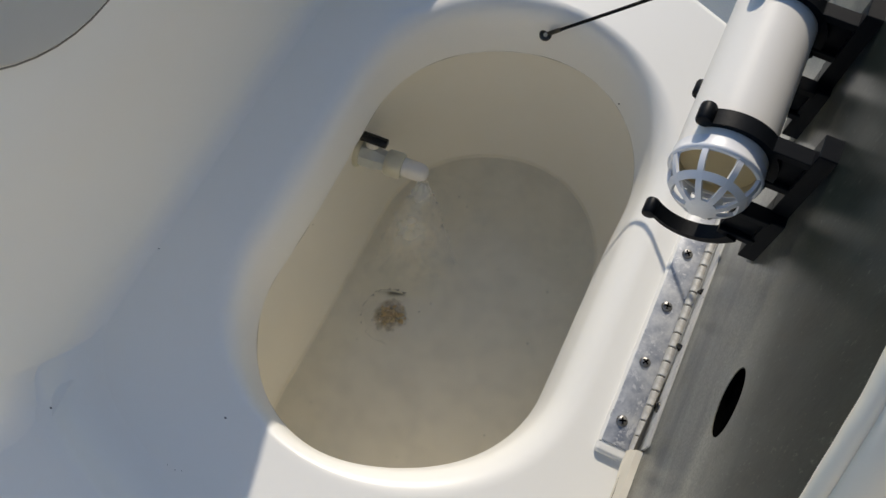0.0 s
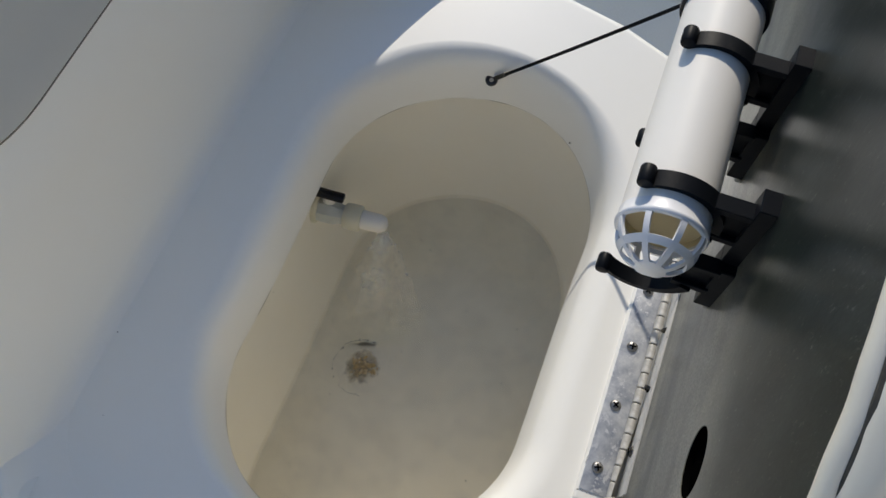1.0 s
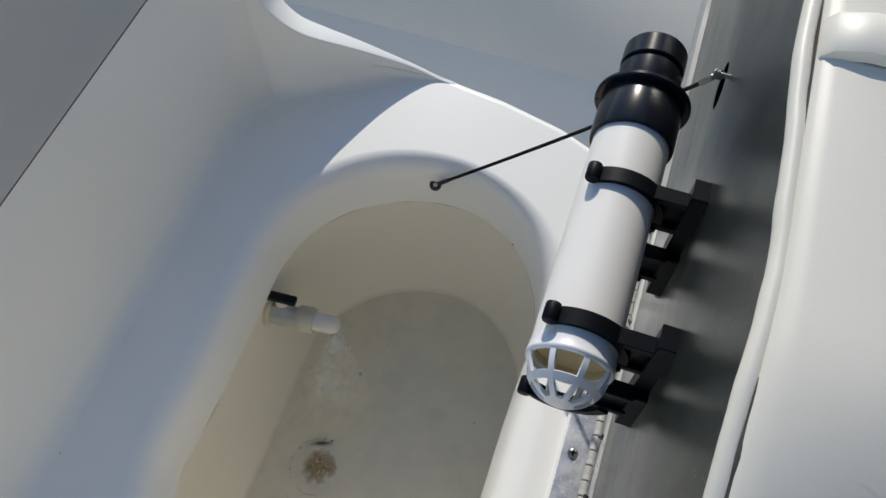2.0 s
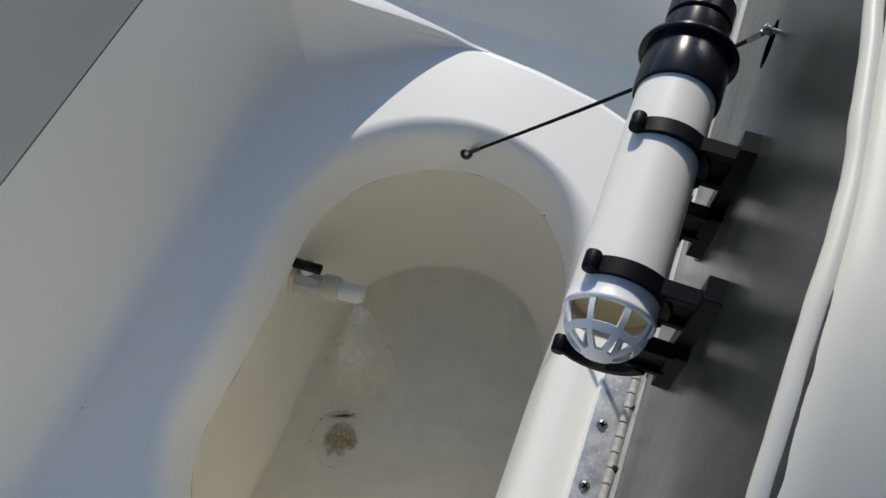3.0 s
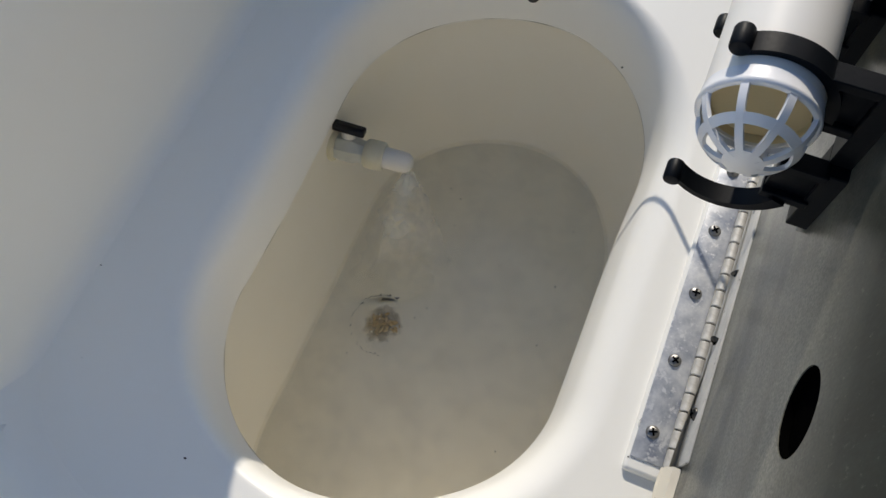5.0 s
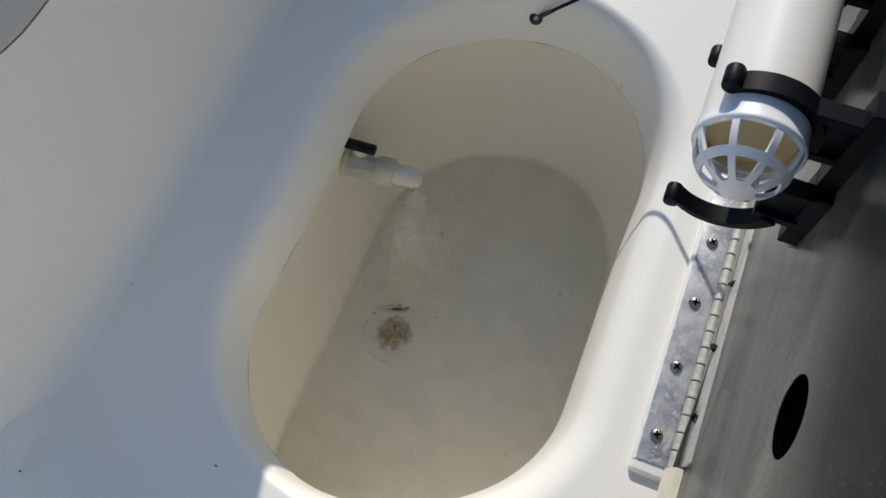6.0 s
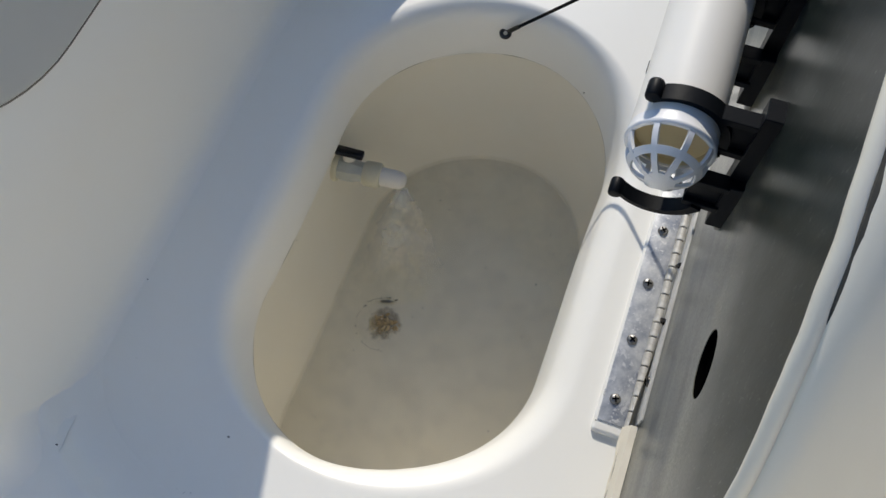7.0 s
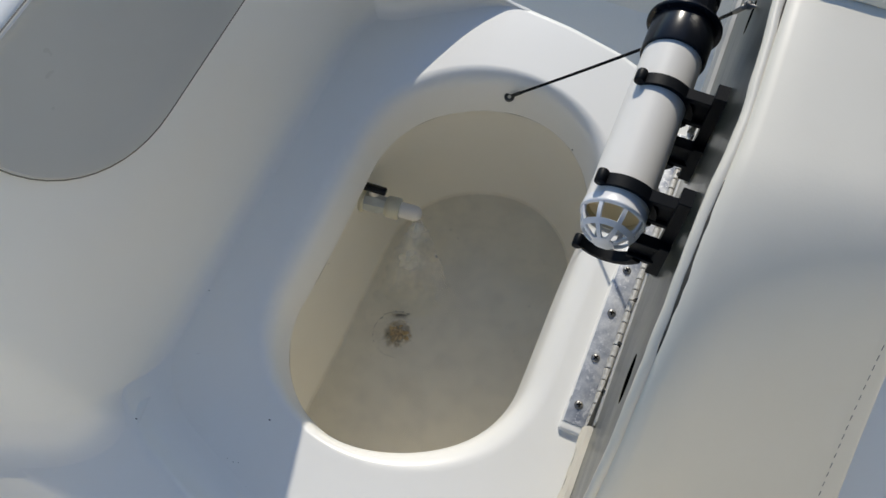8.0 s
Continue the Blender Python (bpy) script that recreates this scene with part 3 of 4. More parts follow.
    length, begin, drawn = 0.0, dense[0], False
    for (ay, az), (by, bz) in zip(dense, dense[1:]):
        length += math.hypot(by - ay, bz - az)
        if length > 0.0026 and not drawn:
            sx = 0.104 + SET + 0.0562 * 0.33 * smoothstep(0.42, 0.22, bz)
            pipe([(sx, *begin), (sx, by, bz)], 0.00025, 5, bm)
            drawn = True
        if length > 0.0054:
            length, begin, drawn = 0.0, (by, bz), False
    part("stitching", bm, SEAM, lid, "grey stitches in the vinyl")
    # strap over the cushion
    bm = bmesh.new()
    z = LID_Z1
    course = [(0.0106, z - 0.010), (0.0100, z - 0.001), (0.0110, z + 0.0050), (0.0145, z + 0.0090), (0.026, z + 0.0108), (0.05, z + 0.0125), (0.08, z + 0.012), (0.093, z + 0.008), (0.1, z + 0.001), (0.104, z - 0.012), (0.106, z - 0.1)]
    rings = []
    for y, lift in ((0.133, -0.003), (0.134, 0.001), (0.137, 0.0022), (0.144, 0.0026), (0.1505, 0.0022), (0.1535, 0.001), (0.1545, -0.003)):
        rings.append([(x + SET, y + 0.005 + 0.0012 * math.sin(60 * x), zz + lift + 0.0007 * math.sin(190 * x + 60 * y)) for x, zz in course])
    loops(bm, rings, False)
    part("strap", bm, VINYL, lid, "folded white vinyl strap")
    # the wrapped vinyl edge past the ends of the hinge
    for y0, y1 in ((LID_Y0 + 0.004, -0.0205), (0.335, LID_Y1 - 0.01)):
        bm = bmesh.new()
        rings = []
        m = 24
        for k in range(m + 1):
            y = y0 + (y1 - y0) * k / m
            w = 0.0004 * math.sin(k * 1.1) + 0.0005 * math.sin(k * 0.43 + 1)
            rings.append([(0.020, y, 0.002), (0.0135 + w, y, 0.0025), (0.0108, y, 0.006 + w), (0.0098 + w, y, 0.0105), (0.0118 - w, y, 0.0132), (0.0108 + w, y, 0.0158), (0.0128, y, 0.0195 + w * 0.5), (0.0145, y, 0.0235), (0.0192, y, 0.0245 + w)])
        loops(bm, rings, False)
        edge = part("vinyl_edge", bm, VINYL if y1 < 0 else EDGING, lid, "creased vinyl wrapped round the edge" if y1 < 0 else "dull grey edging with long pale streaks")
        # Dark rod laid along the fold to draw its shade in colour.
        line = [(0.0113 + 0.0003 * math.sin(k * 1.1), y0 + (y1 - y0) * k / 40, 0.0132 + 0.0012 * math.sin(k * 0.5)) for k in range(41)]
        part("crease", pipe(line, 0.0004, 6, radii=[max(0.0001, 0.0003 + 0.0004 * math.sin(k * 0.9)) for k in range(41)]), SEAM, edge, "thin dark rod, a crease's shade as colour")
    return lid


build_lid()


# ---- hinge ----
def screw_bm(r=0.0044):
    return lathe([(r, 0.0), (r, 0.0006), (r * 0.93, 0.0014), (r * 0.72, 0.0022), (r * 0.4, 0.0026)], n=24)


def build_hinge():
    hinge = thing("piano_hinge", "long stained stainless steel hinge with screws", "hinge")
    part("pad", box(-0.0112, 0.014, -0.0280, 0.335, -0.02, 0.0012, 0.0030, 4), GELCOAT, hinge, "raised white gelcoat pad")
    part("deck_leaf", box(-0.009, 0.0118, -0.019, 0.333, 0.0009, 0.0024, 0.0004), LEAF, hinge, "flat stained steel leaf")
    part("lid_leaf", box(0.0178, 0.0193, -0.019, 0.333, 0.0065, 0.040, 0.0004), PAINTED, hinge, "upright leaf under flaking white paint")
    rnd = random.Random(21)
    bm = bmesh.new()
    for k in range(46):
        u = rnd.random()
        spot = (-0.0098 + 0.0205 * u, -0.0198 + rnd.uniform(-0.0004, 0.0003), 0.0009) if k < 26 else (0.0128 + rnd.uniform(-0.0004, 0.0006), -0.018 + 0.3 * u, 0.0018)
        bmesh.ops.create_icosphere(bm, subdivisions=1, radius=rnd.uniform(0.0003, 0.0008), matrix=Matrix.Translation(spot) @ (Matrix.Diagonal((2.0, 0.6, 0.5, 1)) if k < 26 else Matrix.Diagonal((0.6, 2.2, 0.5, 1))))
    tagged(part("grime", bm, DIRT, hinge, "brown dirt along the leaf"), kind="stuff")
    y = -0.019
    data = mesh_of(lathe([(0.0012, 0.0), (0.0033, 0.0001), (0.0037, 0.0006), (0.0037, 0.0112), (0.0033, 0.0117), (0.0012, 0.0118)], pose(0, 0, 0, -90, 0, 0), 18), "knuckle", KNUCKLE)
    while y < 0.332:
        ob = new("knuckle", data)
        ob.parent = hinge
        ob.location = (0.0150, y, 0.0052)
        y += 0.0127
    part("pin", pipe([(0.0150, -0.0185, 0.0052), (0.0150, 0.331, 0.0052)], 0.0025, 10), DIRT, hinge, "dark hinge pin")
    head = mesh_of(screw_bm(), "screw", SCREW)
    dull_head = mesh_of(screw_bm(), "screw", DARK_STEEL)
    # A raised black cross paints in the shade of the screw's slot.
    slot = bmesh.new()
    box(-0.0027, 0.0027, -0.0006, 0.0006, 0.0010, 0.0029, 0, bm=slot)
    box(-0.0006, 0.0006, -0.0027, 0.0027, 0.0010, 0.00291, 0, bm=slot)
    cross = mesh_of(slot, "cross_slot", SHADE_BLACK)
    def ragged(a, seed):
        c, d = math.cos(a), math.sin(a)
        return 0.95 + 0.55 * noise.noise(Vector((c * 1.1 + seed, d * 1.1, 0))) + 0.12 * noise.noise(Vector((c * 3.4 + seed, d * 3.4, 2)))
    def patch(seed, size):
        b = bmesh.new()
        rings = []
        for q, z in ((1.0, 0.0), (0.9, 0.0001), (0.4, 0.0002), (0.02, 0.0002)):
            rings.append([(size * q * math.cos(a) * ragged(a, seed), size * q * math.sin(a) * ragged(a, seed) * 1.15, z) for a in [2 * math.pi * k / 60 for k in range(60)]])
        loops(b, rings, True, False, True)
        return b
    for i, size in ((0, 0.0092), (1, 0.0078), (2, 0.006), (3, 0.0055), (4, 0.0066)):
        ob = part("residue", patch(3.7 * i, size), RESIDUE, hinge, "whitish dried residue round a screw")
        ob.location = (-0.0005, 0.0508 * i, 0.0022)
    for i in range(7):
        for place, ang in ((pose(0.0, 0.0508 * i, 0.0022, 0, 0, 20 + 37 * i), 0), (pose(0.0180, 0.0508 * i + 0.0145, 0.0255, 0, -90, 15 + 53 * i), 1)):
            s = new("screw", dull_head if ang else head)
            s.parent = hinge
            s.matrix_local = place
            c = new("cross_slot", cross)
            c.parent = s
    return hinge


build_hinge()


# ---- pipe in its holders ----
PIPE_X, PIPE_Z, PIPE_R = -0.0315, 0.2385, 0.0241


def build_standpipe():
    ob = thing("standpipe", "white plastic overflow pipe with black cap and strainer", "pipe", at=(PIPE_X, 0.079, PIPE_Z))
    m = pose(0, 0, 0, -90, 0, 0)
    r = PIPE_R
    part("tube", lathe([(r - 0.003, 0.004), (r - 0.0028, 0.0), (r, 0.0), (r, 0.16), (r - 0.003, 0.16)], m, 56, caps=(False, False)), PVC, ob)
    part("lining", lathe([(r - 0.0035, 0.001), (r - 0.0036, 0.005), (0.004, 0.006)], m, 40, caps=(False, True)), TAN, ob, "tan inside of the pipe")
    mc = m @ Matrix.Translation((0, 0, 0.0075))
    cap = part("cap", lathe([(r - 0.001, 0.146), (r + 0.0022, 0.146), (r + 0.0028, 0.148), (r + 0.0028, 0.179), (r + 0.0022, 0.1805), (r - 0.004, 0.1805)], mc, 56), BLACK_PLASTIC, ob, "black plastic cap")
    part("flange", lathe([(r, 0.1795), (r + 0.0062, 0.1795), (r + 0.0072, 0.1805), (r + 0.0072, 0.1825), (r + 0.006, 0.1837), (r - 0.004, 0.1837)], mc, 56), BLACK_PLASTIC, cap)
    part("spigot", lathe([(r - 0.006, 0.183), (r - 0.0046, 0.183), (r - 0.0046, 0.1885), (r - 0.0034, 0.1895), (r - 0.0032, 0.1905), (r - 0.0032, 0.2072), (r - 0.0038, 0.2080), (r - 0.0056, 0.2084), (r - 0.0056, 0.2104), (r - 0.0034, 0.2108), (r - 0.0028, 0.2116), (r - 0.0028, 0.2268), (r - 0.0038, 0.2285), (r - 0.0075, 0.2285), (r - 0.0075, 0.215)], mc, 56), BLACK_PLASTIC, cap, sharp=28)
    # strainer: rings and ribs over a dome
    strainer = part("strainer", lathe([(r - 0.0005, 0.006), (r + 0.0004, 0.0058), (r + 0.0006, 0.0008), (r + 0.0010, 0.0), (r + 0.0011, -0.0012), (r + 0.0006, -0.0024), (r, -0.0028), (r - 0.0016, -0.0028), (r - 0.0018, 0.003)], m, 56, caps=(False, False)), CAGE, ob, "white slotted plastic dome")
    dome = 0.0235
    def on_dome(a, t):
        rr = (r - 0.0007) * math.cos(t)
        return Vector((rr * math.cos(a), -0.001 - dome * math.sin(t), rr * math.sin(a)))
    for k in range(8):
        a = math.pi / 4 * k + 0.48
        bm = bmesh.new()
        rings = []
        for i in range(12):
            t = radians(2 + 76 * i / 11)
            side = (on_dome(a + 0.01, t) - on_dome(a - 0.01, t)).normalized()
            out = on_dome(a, t).normalized()
            c = on_dome(a, t)
            w = 0.0016
            rings.append([c - side * w + out * 0.0008, c + side * w + out * 0.0008, c + side * w - out * 0.0012, c - side * w - out * 0.0012])
        loops(bm, rings, True, True, True)
        part("rib", bm, CAGE, strainer)
    for t0, w in ((38, 5.5),):
        bm = bmesh.new()
        rings = []
        for da, o in ((-w, 0.001), (w, 0.001), (w, -0.001), (-w, -0.001), (-w, 0.001)):
            t = radians(t0 + da)
            rings.append([on_dome(2 * math.pi * k / 48, t) * (1 + o / 0.03) for k in range(48)])
        loops(bm, rings)
        part("ring", bm, CAGE, strainer)
    bm = bmesh.new()
    rings = []
    for t0, o in ((70, -0.001), (70, 0.001), (78, 0.001), (86, 0.001), (89.5, 0.001)):
        rings.append([on_dome(2 * math.pi * k / 40, radians(t0)) * (1 + o / 0.03) for k in range(40)])
    loops(bm, rings, True, False, True)
    part("end_disc", bm, CAGE, strainer)
    return ob


build_standpipe()


def finger(cx, cz, r, a0, a1, y0, y1, thick, ball, bm):
    """A sprung arm: an arc about (cx, cz) in the x-z plane, from a0 to a1 degrees, with a round bead at its tip."""
    n = 22
    rings = []
    for k in range(n + 1):
        a = radians(a0 + (a1 - a0) * k / n)
        t = thick * (1.9 - 1.15 * (k / n) ** 0.6)
        ri, ro = r, r + t
        c, s = math.cos(a), math.sin(a)
        rings.append([(cx + ri * c, y0, cz + ri * s), (cx + ro * c, y0, cz + ro * s), (cx + ro * c, y1, cz + ro * s), (cx + ri * c, y1, cz + ri * s)])
    loops(bm, rings, True, True, True)
    a = radians(a1)
    m = pose(cx + (r + ball * 0.95) * math.cos(a), y0 - 0.0008, cz + (r + ball * 0.95) * math.sin(a), -90, 0, 0)
    w = y1 - y0 + 0.0016
    lathe([(ball * 0.6, 0), (ball * 0.9, 0.0004), (ball, 0.0014), (ball, w - 0.0014), (ball * 0.9, w - 0.0004), (ball * 0.6, w)], m, 20, bm)
    return bm


def build_holder(y):
    ob = thing("pipe_holder", "black rubber double clip screwed to the lid underside", "clip", "clips on the lid", at=(HOLD_X, y, 0.22))
    x0 = PIPE_X - HOLD_X
    def zz(v):
        return v - 0.22
    w0, w1 = -0.005, 0.005
    part("foot", box(-0.0101, 0.0005, -0.0125, 0.006, zz(0.160), zz(0.2085), 0.0005, 1), BLACK, ob)
    part("shim", box(-0.0035, 0.0006, -0.011, 0.0060, zz(0.153), zz(0.166), 0.0015), SHIM, ob, "pale worn packing piece")
    bm = box(-0.0100, 0.0005, -0.0055, 0.0090, zz(0.208), zz(0.2695), 0.0005, 1)
    part("base", bm, BLACK, ob)
    bm = bmesh.new()
    finger(x0, zz(PIPE_Z), PIPE_R + 0.0004, -10, 127, w0, w1, 0.0034, 0.0045, bm)
    part("upper_finger", bm, BLACK, ob)
    bm = bmesh.new()
    finger(x0, zz(PIPE_Z), PIPE_R + 0.0004, -20, -131, w0 - 0.002, w1 - 0.002, 0.0030, 0.0040, bm)
    part("middle_finger", bm, BLACK, ob)
    bm = bmesh.new()
    finger(x0 + 0.002, zz(0.191), 0.0255, -20, -137, w0 - 0.011, w1 - 0.011, 0.0036, 0.0044, bm)
    part("lower_finger", bm, BLACK, ob)
    for z0, z1, sy in ((0.2270, 0.2595, 0.0), (0.1790, 0.2085, -0.009)):
        bm = bmesh.new()
        # a hollow arm: two cheeks and a web
        box(x0 + 0.020, -0.0078, w0 + sy, w1 + sy, zz(z1 - 0.005), zz(z1), 0.0004, 1, bm=bm)
        box(x0 + 0.020, -0.0078, w0 + sy, w1 + sy, zz(z0), zz(z0 + 0.005), 0.0004, 1, bm=bm)
        box(x0 + 0.0205, -0.0080, -0.0015 + sy, 0.0015 + sy, zz(z0 + 0.004), zz(z1 - 0.004), 0.0004, bm=bm)
        part("arm", bm, BLACK, ob)
    return ob


holder = build_holder(0.0945)
copy_thing(holder, pose(HOLD_X, 0.190, 0.22))


# ---- lanyard ----
def build_lanyard():
    eye, top = Vector((-0.198, 0.332, -0.031)), Vector((0.0115, 0.3075, 0.242))
    bend = Vector((-0.006, 0.3215, 0.201))
    ob = thing("lanyard", "black wire lanyard with crimped steel eyes", "wire")
    ways = ((bend - eye).normalized(), (top - bend).normalized())
    pts = [eye + (bend - eye) * (0.05 + 0.95 * k / 12) + Vector((0, 0, -0.002)) * math.sin(math.pi * k / 12) for k in range(13)]
    pts += [bend.lerp(top, 0.12) + Vector((-0.0005, 0, 0)), bend.lerp(top, 0.4), bend.lerp(top, 0.7)]
    part("wire", pipe(pts, 0.0016, 8), CABLE, ob)
    for end, d in ((eye, ways[0]), (top, -ways[1])):
        part("ferrule", pipe([end + d * 0.0055, end + d * 0.0065, end + d * 0.021, end + d * 0.022], 0.002, 10, radii=[0.0012, 0.0023, 0.0023, 0.0015]), DARK_STEEL if end is eye else SCREW, ob, "crimped steel sleeve")
        face = Vector((0.1, -0.35, 0.93)).normalized()
        u = (d - face * d.dot(face)).normalized()
        v = face.cross(u)
        ring = [end + (0.0042 if end is eye else 0.0031) * (math.cos(2 * math.pi * k / 20) * u + math.sin(2 * math.pi * k / 20) * v) for k in range(20)]
        part("eye", pipe(ring, 0.0021 if end is eye else 0.0011, 8, closed=True), DARK_STEEL if end is eye else SCREW, ob, "worn steel ring")
    part("bolt", lathe([(0.0017, -0.001), (0.0017, 0.0075), (0.0030, 0.0076), (0.0030, 0.0092), (0.0022, 0.0100)], pose(0.0196, 0.3075, 0.242, 0, -90, 0), 18), SCREW, ob, "bright steel bolt into the lid")
    return ob


build_lanyard()


# ---- inlet valve ----
def build_valve():
    ob = thing("inlet_valve", "white plastic inlet valve with black lever and nozzle", "valve", at=(-0.3445, 0.191, -0.151))
    m = pose(0, 0, 0, 0, 91, 6) @ Matrix.Diagonal((1, 1, 1.17, 1))
    part("wall_flange", lathe([(0.0165, -0.004), (0.0165, 0.003), (0.015, 0.0045), (0.010, 0.005)], m, 32), CLEAR, ob, "yellowed sealing ring")
    body = part("body", lathe([(0.011, 0.0), (0.0135, 0.004), (0.0142, 0.008), (0.0142, 0.019), (0.0125, 0.022), (0.0115, 0.027), (0.0118, 0.03)], m, 8, caps=(True, True)), CLOUDY, ob, "cloudy grey plastic valve body", sharp=25)
    part("coupling", lathe([(0.0128, 0.029), (0.0142, 0.0305), (0.0146, 0.034), (0.0146, 0.043), (0.013, 0.0455), (0.009, 0.046)], m, 32), CLEAR, ob, "translucent milky coupling nut")
    part("nozzle", lathe([(0.0092, 0.044), (0.0104, 0.046), (0.0104, 0.060), (0.0096, 0.0650), (0.0070, 0.0685), (0.003, 0.070)], m, 32), PVC, ob)
    stem = part("stem", lathe([(0.006, 0.0), (0.006, 0.019)], m @ pose(-0.006, 0.003, 0.0135, 0, -90, 0) @ pose(0, 0, 0, -30, 0, 0), 20), PVC, ob)
    lever = part("lever", box(-0.014, 0.018, -0.0052, 0.0052, 0.0, 0.0075, 0.0018, 3, m=pose(0.0145, 0.0085, 0.0195, -20, 3, 5)), BLACK_PLASTIC, ob, "black lever")
    return ob


build_valve()


# ---- drain ----
def build_drain():
    ob = thing("drain", "stained drain fitting full of brown silt, grime ring", "drain", at=(-0.254, 0.076, TANK_Z))
    part("rim", lathe([(0.034, -0.0002), (0.028, 0.0002), (0.019, 0.0006), (0.015, 0.0004)], n=40), TANK_FLOOR, ob)
    rnd = random.Random(11)
    part("stain", lathe([(0.030, 0.0009), (0.016, 0.0010), (0.004, 0.0011)], n=40), STAIN, ob, "soft brown stain")
    bm = bmesh.new()
    for _ in range(34):
        a, r = rnd.uniform(0, 2 * math.pi), 0.0125 * rnd.random() ** 0.55
        r *= 1 + 0.28 * math.sin(3 * a + 1) + 0.2 * math.sin(5 * a)
        bmesh.ops.create_icosphere(bm, subdivisions=1, radius=rnd.uniform(0.0007, 0.0029), matrix=Matrix.Translation((0.001 + r * math.cos(a), r * math.sin(a), 0.0014)) @ pose(0, 0, 0, 0, 0, rnd.uniform(0, 180)) @ Matrix.Diagonal((1.7, 0.8, 0.45, 1)))
    tagged(part("silt", bm, SILT, ob, "brown clumps of clogging silt", sharp=80), kind="stuff")
    bm = bmesh.new()
    for a0, a1, k in ((82, 128, 20), (128, 165, 10), (165, 188, 4), (195, 225, 6), (240, 262, 5), (262, 290, 6)):
        for _ in range(k):
            a, r = radians(rnd.uniform(a0, a1)), 0.0330 + rnd.gauss(0.0, 0.0006)
            bmesh.ops.create_icosphere(bm, subdivisions=1, radius=rnd.uniform(0.0003, 0.0007), matrix=Matrix.Translation((r * math.cos(a), r * math.sin(a), 0.0012)) @ pose(0, 0, 0, 0, 0, math.degrees(a) + 90) @ Matrix.Diagonal((2.0, 0.7, 0.5, 1)))
    tagged(part("grime", bm, DIRT, ob, "dark broken ring of grime", sharp=80), kind="stuff")
    return ob


build_drain()


# ---- water in the tank ----
def water_material(name, tint, rough, murk, bump, bump_scale, fade=None, gloss_share=1.0, span=(0.42, 0.68), cloud=(0.84, 0.81, 0.71)):
    mat = bpy.data.materials.new(name)
    mat.use_nodes = True
    nt = mat.node_tree
    n, l = nt.nodes, nt.links
    n.remove(n["Principled BSDF"])
    clear = n.new("ShaderNodeBsdfTransparent")
    clear.inputs["Color"].default_value = (*tint, 1)
    gloss = n.new("ShaderNodeBsdfGlossy")
    gloss.inputs["Roughness"].default_value = rough
    haze = n.new("ShaderNodeBsdfDiffuse")
    haze.inputs["Color"].default_value = (*cloud, 1)
    tc = n.new("ShaderNodeTexCoord")
    noise_tex = n.new("ShaderNodeTexNoise")
    noise_tex.inputs["Scale"].default_value = bump_scale
    noise_tex.inputs["Detail"].default_value = 4
    l.new(tc.outputs["Object"], noise_tex.inputs["Vector"])
    relief = n.new("ShaderNodeBump")
    relief.inputs["Strength"].default_value = bump
    relief.inputs["Distance"].default_value = 0.002
    l.new(noise_tex.outputs["Fac"], relief.inputs["Height"])
    l.new(relief.outputs["Normal"], gloss.inputs["Normal"])
    amount = n.new("ShaderNodeMapRange")
    amount.inputs["From Min"].default_value, amount.inputs["From Max"].default_value = span
    amount.inputs["To Min"].default_value, amount.inputs["To Max"].default_value = murk
    l.new(noise_tex.outputs["Fac"], amount.inputs["Value"])
    body = n.new("ShaderNodeMixShader")
    strength = amount.outputs["Result"]
    if fade:
        far = n.new("ShaderNodeVectorMath")
        far.operation = 'LENGTH'
        l.new(tc.outputs["Object"], far.inputs[0])
        thin = n.new("ShaderNodeMapRange")
        thin.inputs["From Min"].default_value, thin.inputs["From Max"].default_value = fade
        thin.inputs["To Min"].default_value, thin.inputs["To Max"].default_value = 1.0, 0.0
        l.new(far.outputs["Value"], thin.inputs["Value"])
        times = n.new("ShaderNodeMath")
        times.operation = 'MULTIPLY'
        l.new(thin.outputs["Result"], times.inputs[0])
        l.new(strength, times.inputs[1])
        strength = times.outputs[0]
    l.new(strength, body.inputs[0])
    l.new(clear.outputs[0], body.inputs[1])
    if fade:
        through_light = n.new("ShaderNodeBsdfTranslucent")
        through_light.inputs["Color"].default_value = (*cloud, 1)
        froth = n.new("ShaderNodeMixShader")
        l.new(haze.outputs[0], froth.inputs[1])
        l.new(through_light.outputs[0], froth.inputs[2])
        l.new(froth.outputs[0], body.inputs[2])
    else:
        l.new(haze.outputs[0], body.inputs[2])
    fr = n.new("ShaderNodeFresnel")
    fr.inputs["IOR"].default_value = 1.33
    l.new(relief.outputs["Normal"], fr.inputs["Normal"])
    mix = n.new("ShaderNodeMixShader")
    part_gloss = n.new("ShaderNodeMath")
    part_gloss.operation = 'MULTIPLY'
    part_gloss.inputs[1].default_value = gloss_share
    l.new(fr.outputs[0], part_gloss.inputs[0])
    l.new(part_gloss.outputs[0], mix.inputs[0])
    l.new(body.outputs[0], mix.inputs[1])
    l.new(gloss.outputs[0], mix.inputs[2])
    l.new(mix.outputs[0], n["Material Output"].inputs["Surface"])
    return mat


WATER = water_material("tank_water", (0.995, 0.985, 0.955), 0.03, (0.02, 0.09), 0.35, 34, gloss_share=0.65)
JET = water_material("jet_water", (1.0, 1.0, 0.99), 0.25, (0.09, 0.40), 0.3, 32, fade=(0.055, 0.145), gloss_share=0.0, span=(0.36, 0.70), cloud=(0.97, 0.96, 0.92))
WATER_Z = -0.2795


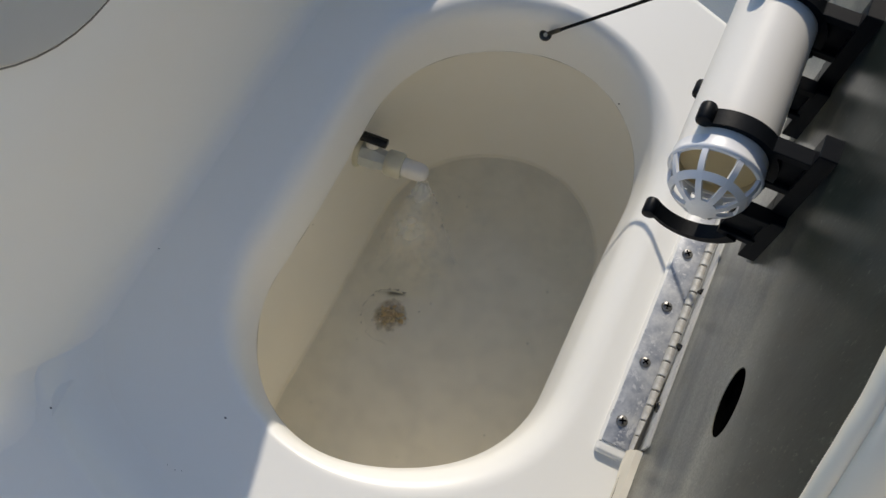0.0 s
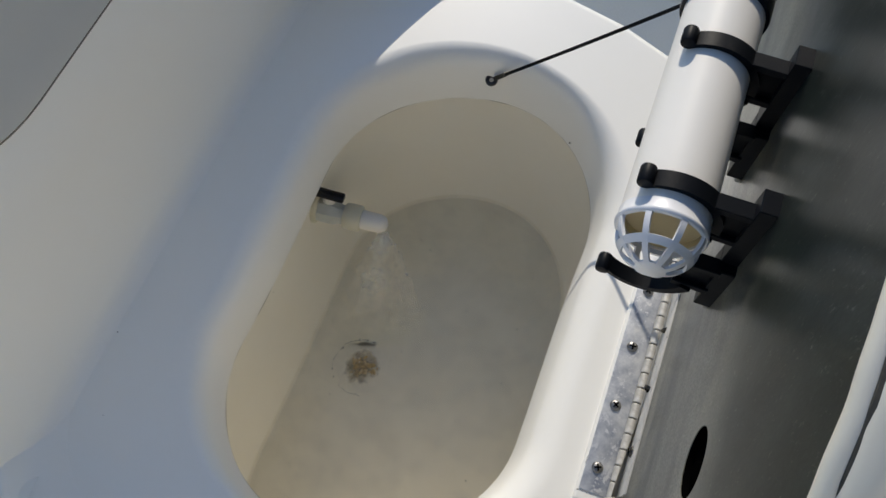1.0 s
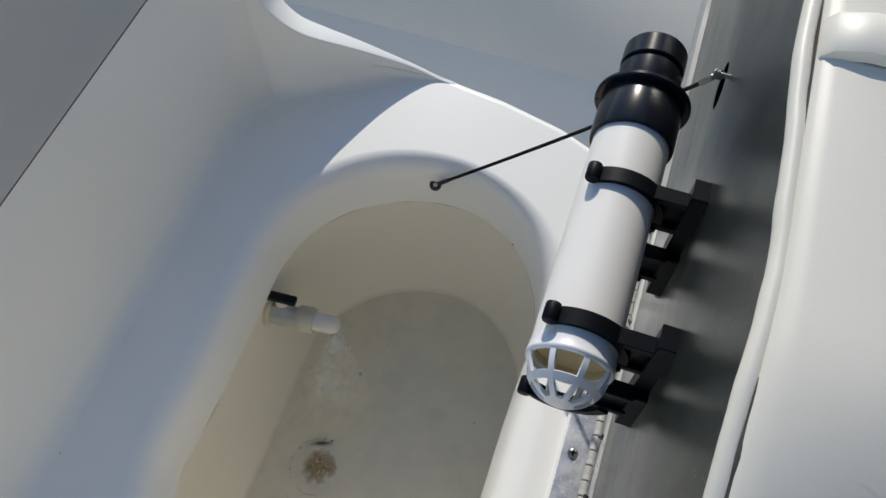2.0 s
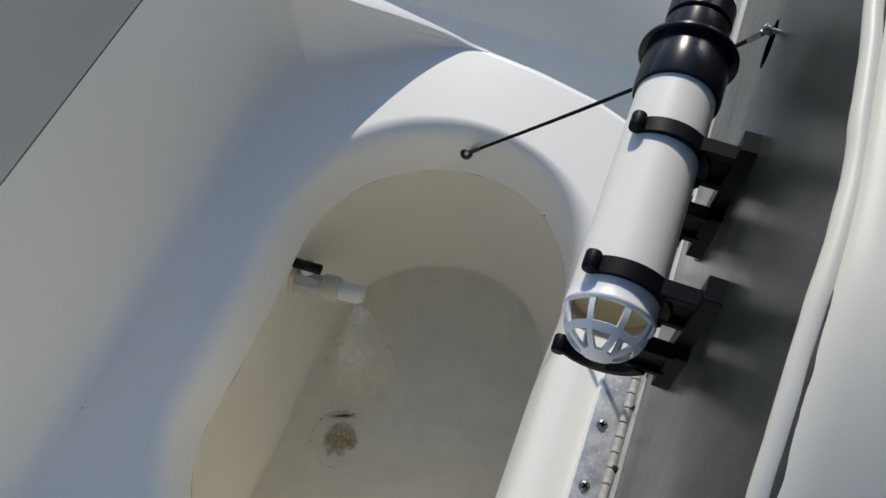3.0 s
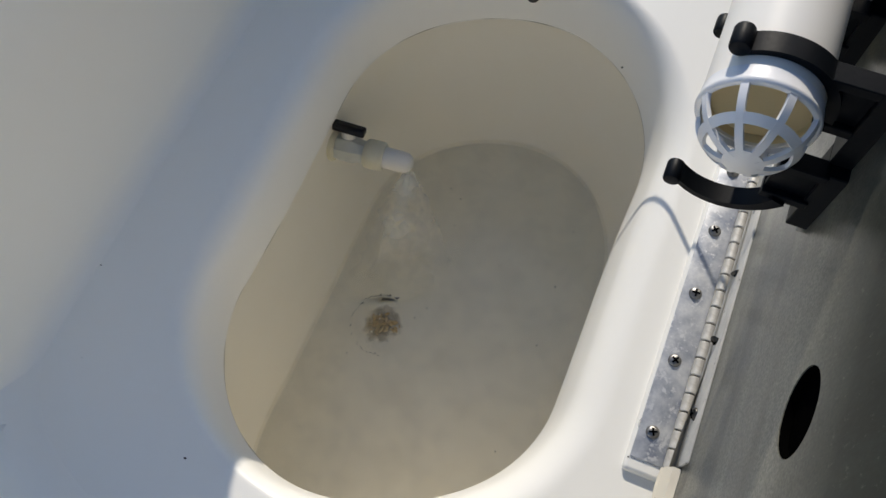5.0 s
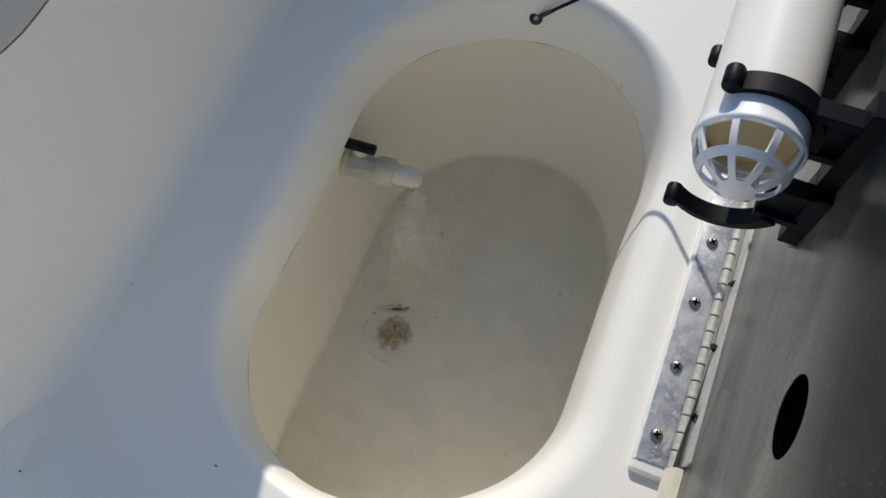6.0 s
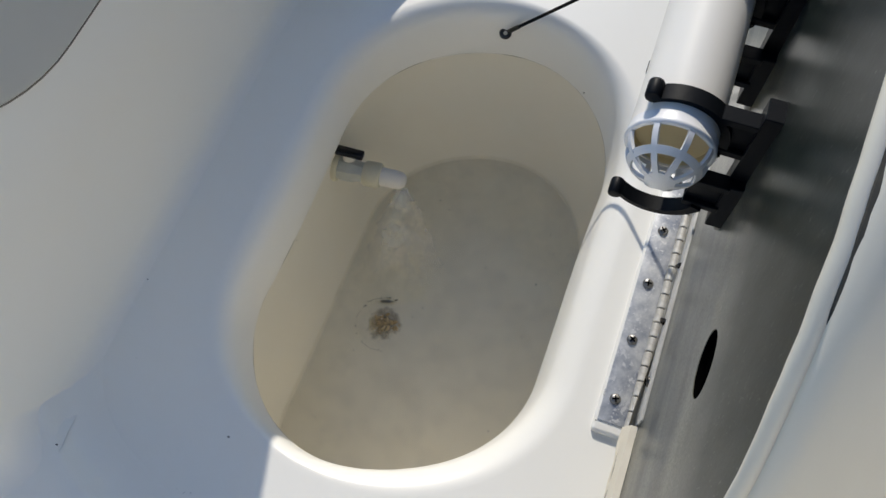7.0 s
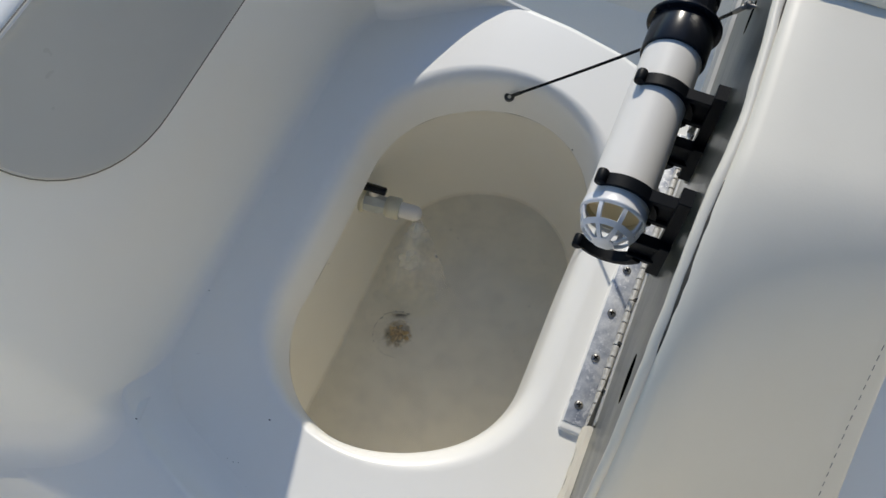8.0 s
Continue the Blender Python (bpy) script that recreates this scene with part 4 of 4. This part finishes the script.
def build_water():
    bm = bmesh.new()
    rings = [[(x, y, WATER_Z + 0.0006 * noise.noise(Vector((x * 40, y * 40, 0)))) for x, y in tank_outline(d, 0.296)] for d in (0.0055, 0.004, -0.01, -0.025, -0.04, -0.055, -0.07, -0.085, -0.1, -0.115, -0.1262)]
    loops(bm, rings, True, False, True)
    tagged(part("tank_water", bm, WATER), "shallow murky water in the tank", "water", kind="structure")


build_water()


def build_jet():
    """Ribbons of turbulent water that fan out from the nozzle, their origin at the nozzle."""
    start = Vector((-0.2655, 0.1935, -0.160))
    rnd = random.Random(4)
    bm = bmesh.new()
    for k in range(4):
        u = k / 3 - 0.5
        end = Vector((-0.243 + 0.062 * u + rnd.uniform(-0.003, 0.003), 0.108 + 0.016 * u + rnd.uniform(-0.010, 0.008), WATER_Z + 0.001))
        across = Vector((0.9, 0.42, 0.0))
        rings = []
        for i in range(40):
            f = i / 39
            c = start.lerp(end, f) - start
            c.z = (end.z - start.z) * (0.4 * f + 0.6 * f * f)
            c += across * 0.006 * noise.noise(Vector((f * 5, k * 3.1, 0.5))) * f
            w = (0.0065 + 0.021 * f) * (1 + 0.45 * noise.noise(Vector((f * 11, k * 5.3, 2.0))) + 0.3 * noise.noise(Vector((f * 27, k * 2.3, 6.0))))
            ring = []
            for j in range(9):
                v = j / 4 - 1
                ring.append(c + across * w * v + Vector((0, 0, 0.004 * (1 - v * v) + 0.003 * noise.noise(Vector((f * 14, v * 2 + k * 4, 8.0))))))
            rings.append(ring)
        loops(bm, rings, False)
    jet = part("water_jet", bm, JET)
    jet.location = start
    tagged(jet, "frothy stream of water falling from the nozzle", "water", kind="stuff")


build_jet()


def build_bubbles():
    rnd = random.Random(14)
    bm = bmesh.new()
    for _ in range(26):
        x, y = -0.25 + rnd.gauss(0, 0.024), 0.10 + rnd.gauss(0, 0.04)
        bmesh.ops.create_icosphere(bm, subdivisions=1, radius=rnd.uniform(0.0003, 0.0010), matrix=Matrix.Translation((x, y, WATER_Z + 0.0006)))
    tagged(part("bubbles", bm, FOAM), "small white bubbles on the tank water", "water", kind="stuff")


build_bubbles()

# ---- specks of grit ----
def build_specks():
    bm = bmesh.new()
    rnd = random.Random(5)
    spots = [(-0.273, -0.128, DECK_Z, 0.0010), (-0.382, -0.179, deck_height(-0.382, -0.179), 0.0009), (-0.395, -0.033, DECK_Z + 0.004, 0.0006), (-0.30, 0.05, DECK_Z - 0.02, 0.0004)]
    for x, y, z, r in spots:
        bmesh.ops.create_icosphere(bm, subdivisions=1, radius=r, matrix=Matrix.Translation((x, y, z)) @ Matrix.Diagonal((1.3, 0.8, 0.5, 1)))
    for _ in range(26):
        x, y = -0.187 + rnd.uniform(-0.1, 0.1), 0.1 + rnd.uniform(-0.17, 0.17)
        r = rnd.uniform(0.0003, 0.0009)
        bmesh.ops.create_icosphere(bm, subdivisions=1, radius=r, matrix=Matrix.Translation((x, y, WATER_Z + 0.0008)))
    bmesh.ops.create_icosphere(bm, subdivisions=1, radius=0.0009, matrix=Matrix.Translation((-0.105, 0.300, -0.047)))
    for _ in range(22):
        x, y = rnd.uniform(-0.385, -0.05), rnd.choice((rnd.uniform(-0.2, -0.15), rnd.uniform(-0.14, 0.34)))
        if abs(x - WELL_X) > WELL_R + 0.04 or y < -0.15:
            bmesh.ops.create_icosphere(bm, subdivisions=1, radius=rnd.uniform(0.0002, 0.0004), matrix=Matrix.Translation((x, y, deck_height(x, y))) @ Matrix.Diagonal((1.5, 0.7, 0.5, 1)))
    tagged(part("grit", bm, DIRT), "dark specks of grit on deck and water", "dirt", kind="stuff")


build_specks()

# ---- sea round the boat ----
bm = bmesh.new()
bmesh.ops.create_grid(bm, x_segments=4, y_segments=4, size=2000.0, matrix=Matrix.Translation((0, 0, -1.2)))
SEA = material("sea_water", (0.02, 0.05, 0.07), 0.12, second=(0.03, 0.07, 0.08), scale=0.2, bump=0.6, bump_scale=1.5)
tagged(part("water", bm, SEA), "open water round the boat", "water", kind="structure")


# ---- unseen beam added over the cockpit to cast the shadow beyond the well ----
def build_shade_beam():
    top = thing("hardtop", "unseen white beam on two posts, added to shade the cockpit", "hardtop", at=(-1.10, 4.24, -0.40))
    beam = part("beam", box(-1.0, 0.9, -0.27, 0.27, 2.28, 2.32, 0.01), GELCOAT, top)
    for x in (-0.9, 0.8):
        part("post", lathe([(0.025, 0.0), (0.025, 2.285)], Matrix.Translation((x, 0, 0)), 16), STEEL, top)
    top.rotation_euler = (0, 0, radians(-9))
    return top


build_shade_beam()


# ---- unseen wall added to close the cockpit behind the camera and bounce warm sunlight ----
tagged(part("bounce_wall_aft", box(0.1, 1.36, -0.98, -0.91, -1.35, 0.95, 0.02, bm=box(-2.26, 0.12, -1.23, -1.15, -1.35, 0.42, 0.02)), BOUNCE_CREAM), "unseen cream wall added behind the well as a warm reflector", "wall", kind="structure")

# Unseen sides added; the starboard one stands tall to bounce sunlight to port.
for name, x0, x1, y0, y1, top in (("wall_port", -2.26, -2.16, -1.16, 5.2, 0.25), ("bounce_wall_starboard", 1.26, 1.36, -0.92, 5.2, 1.1), ("wall_fore", -2.17, 1.27, 5.1, 5.2, 0.25)):
    tagged(part(name, box(x0, x1, y0, y1, -1.35, top, 0.03, 3), GELCOAT), "plain white gelcoat side of the boat, added out of view", "wall", kind="structure")
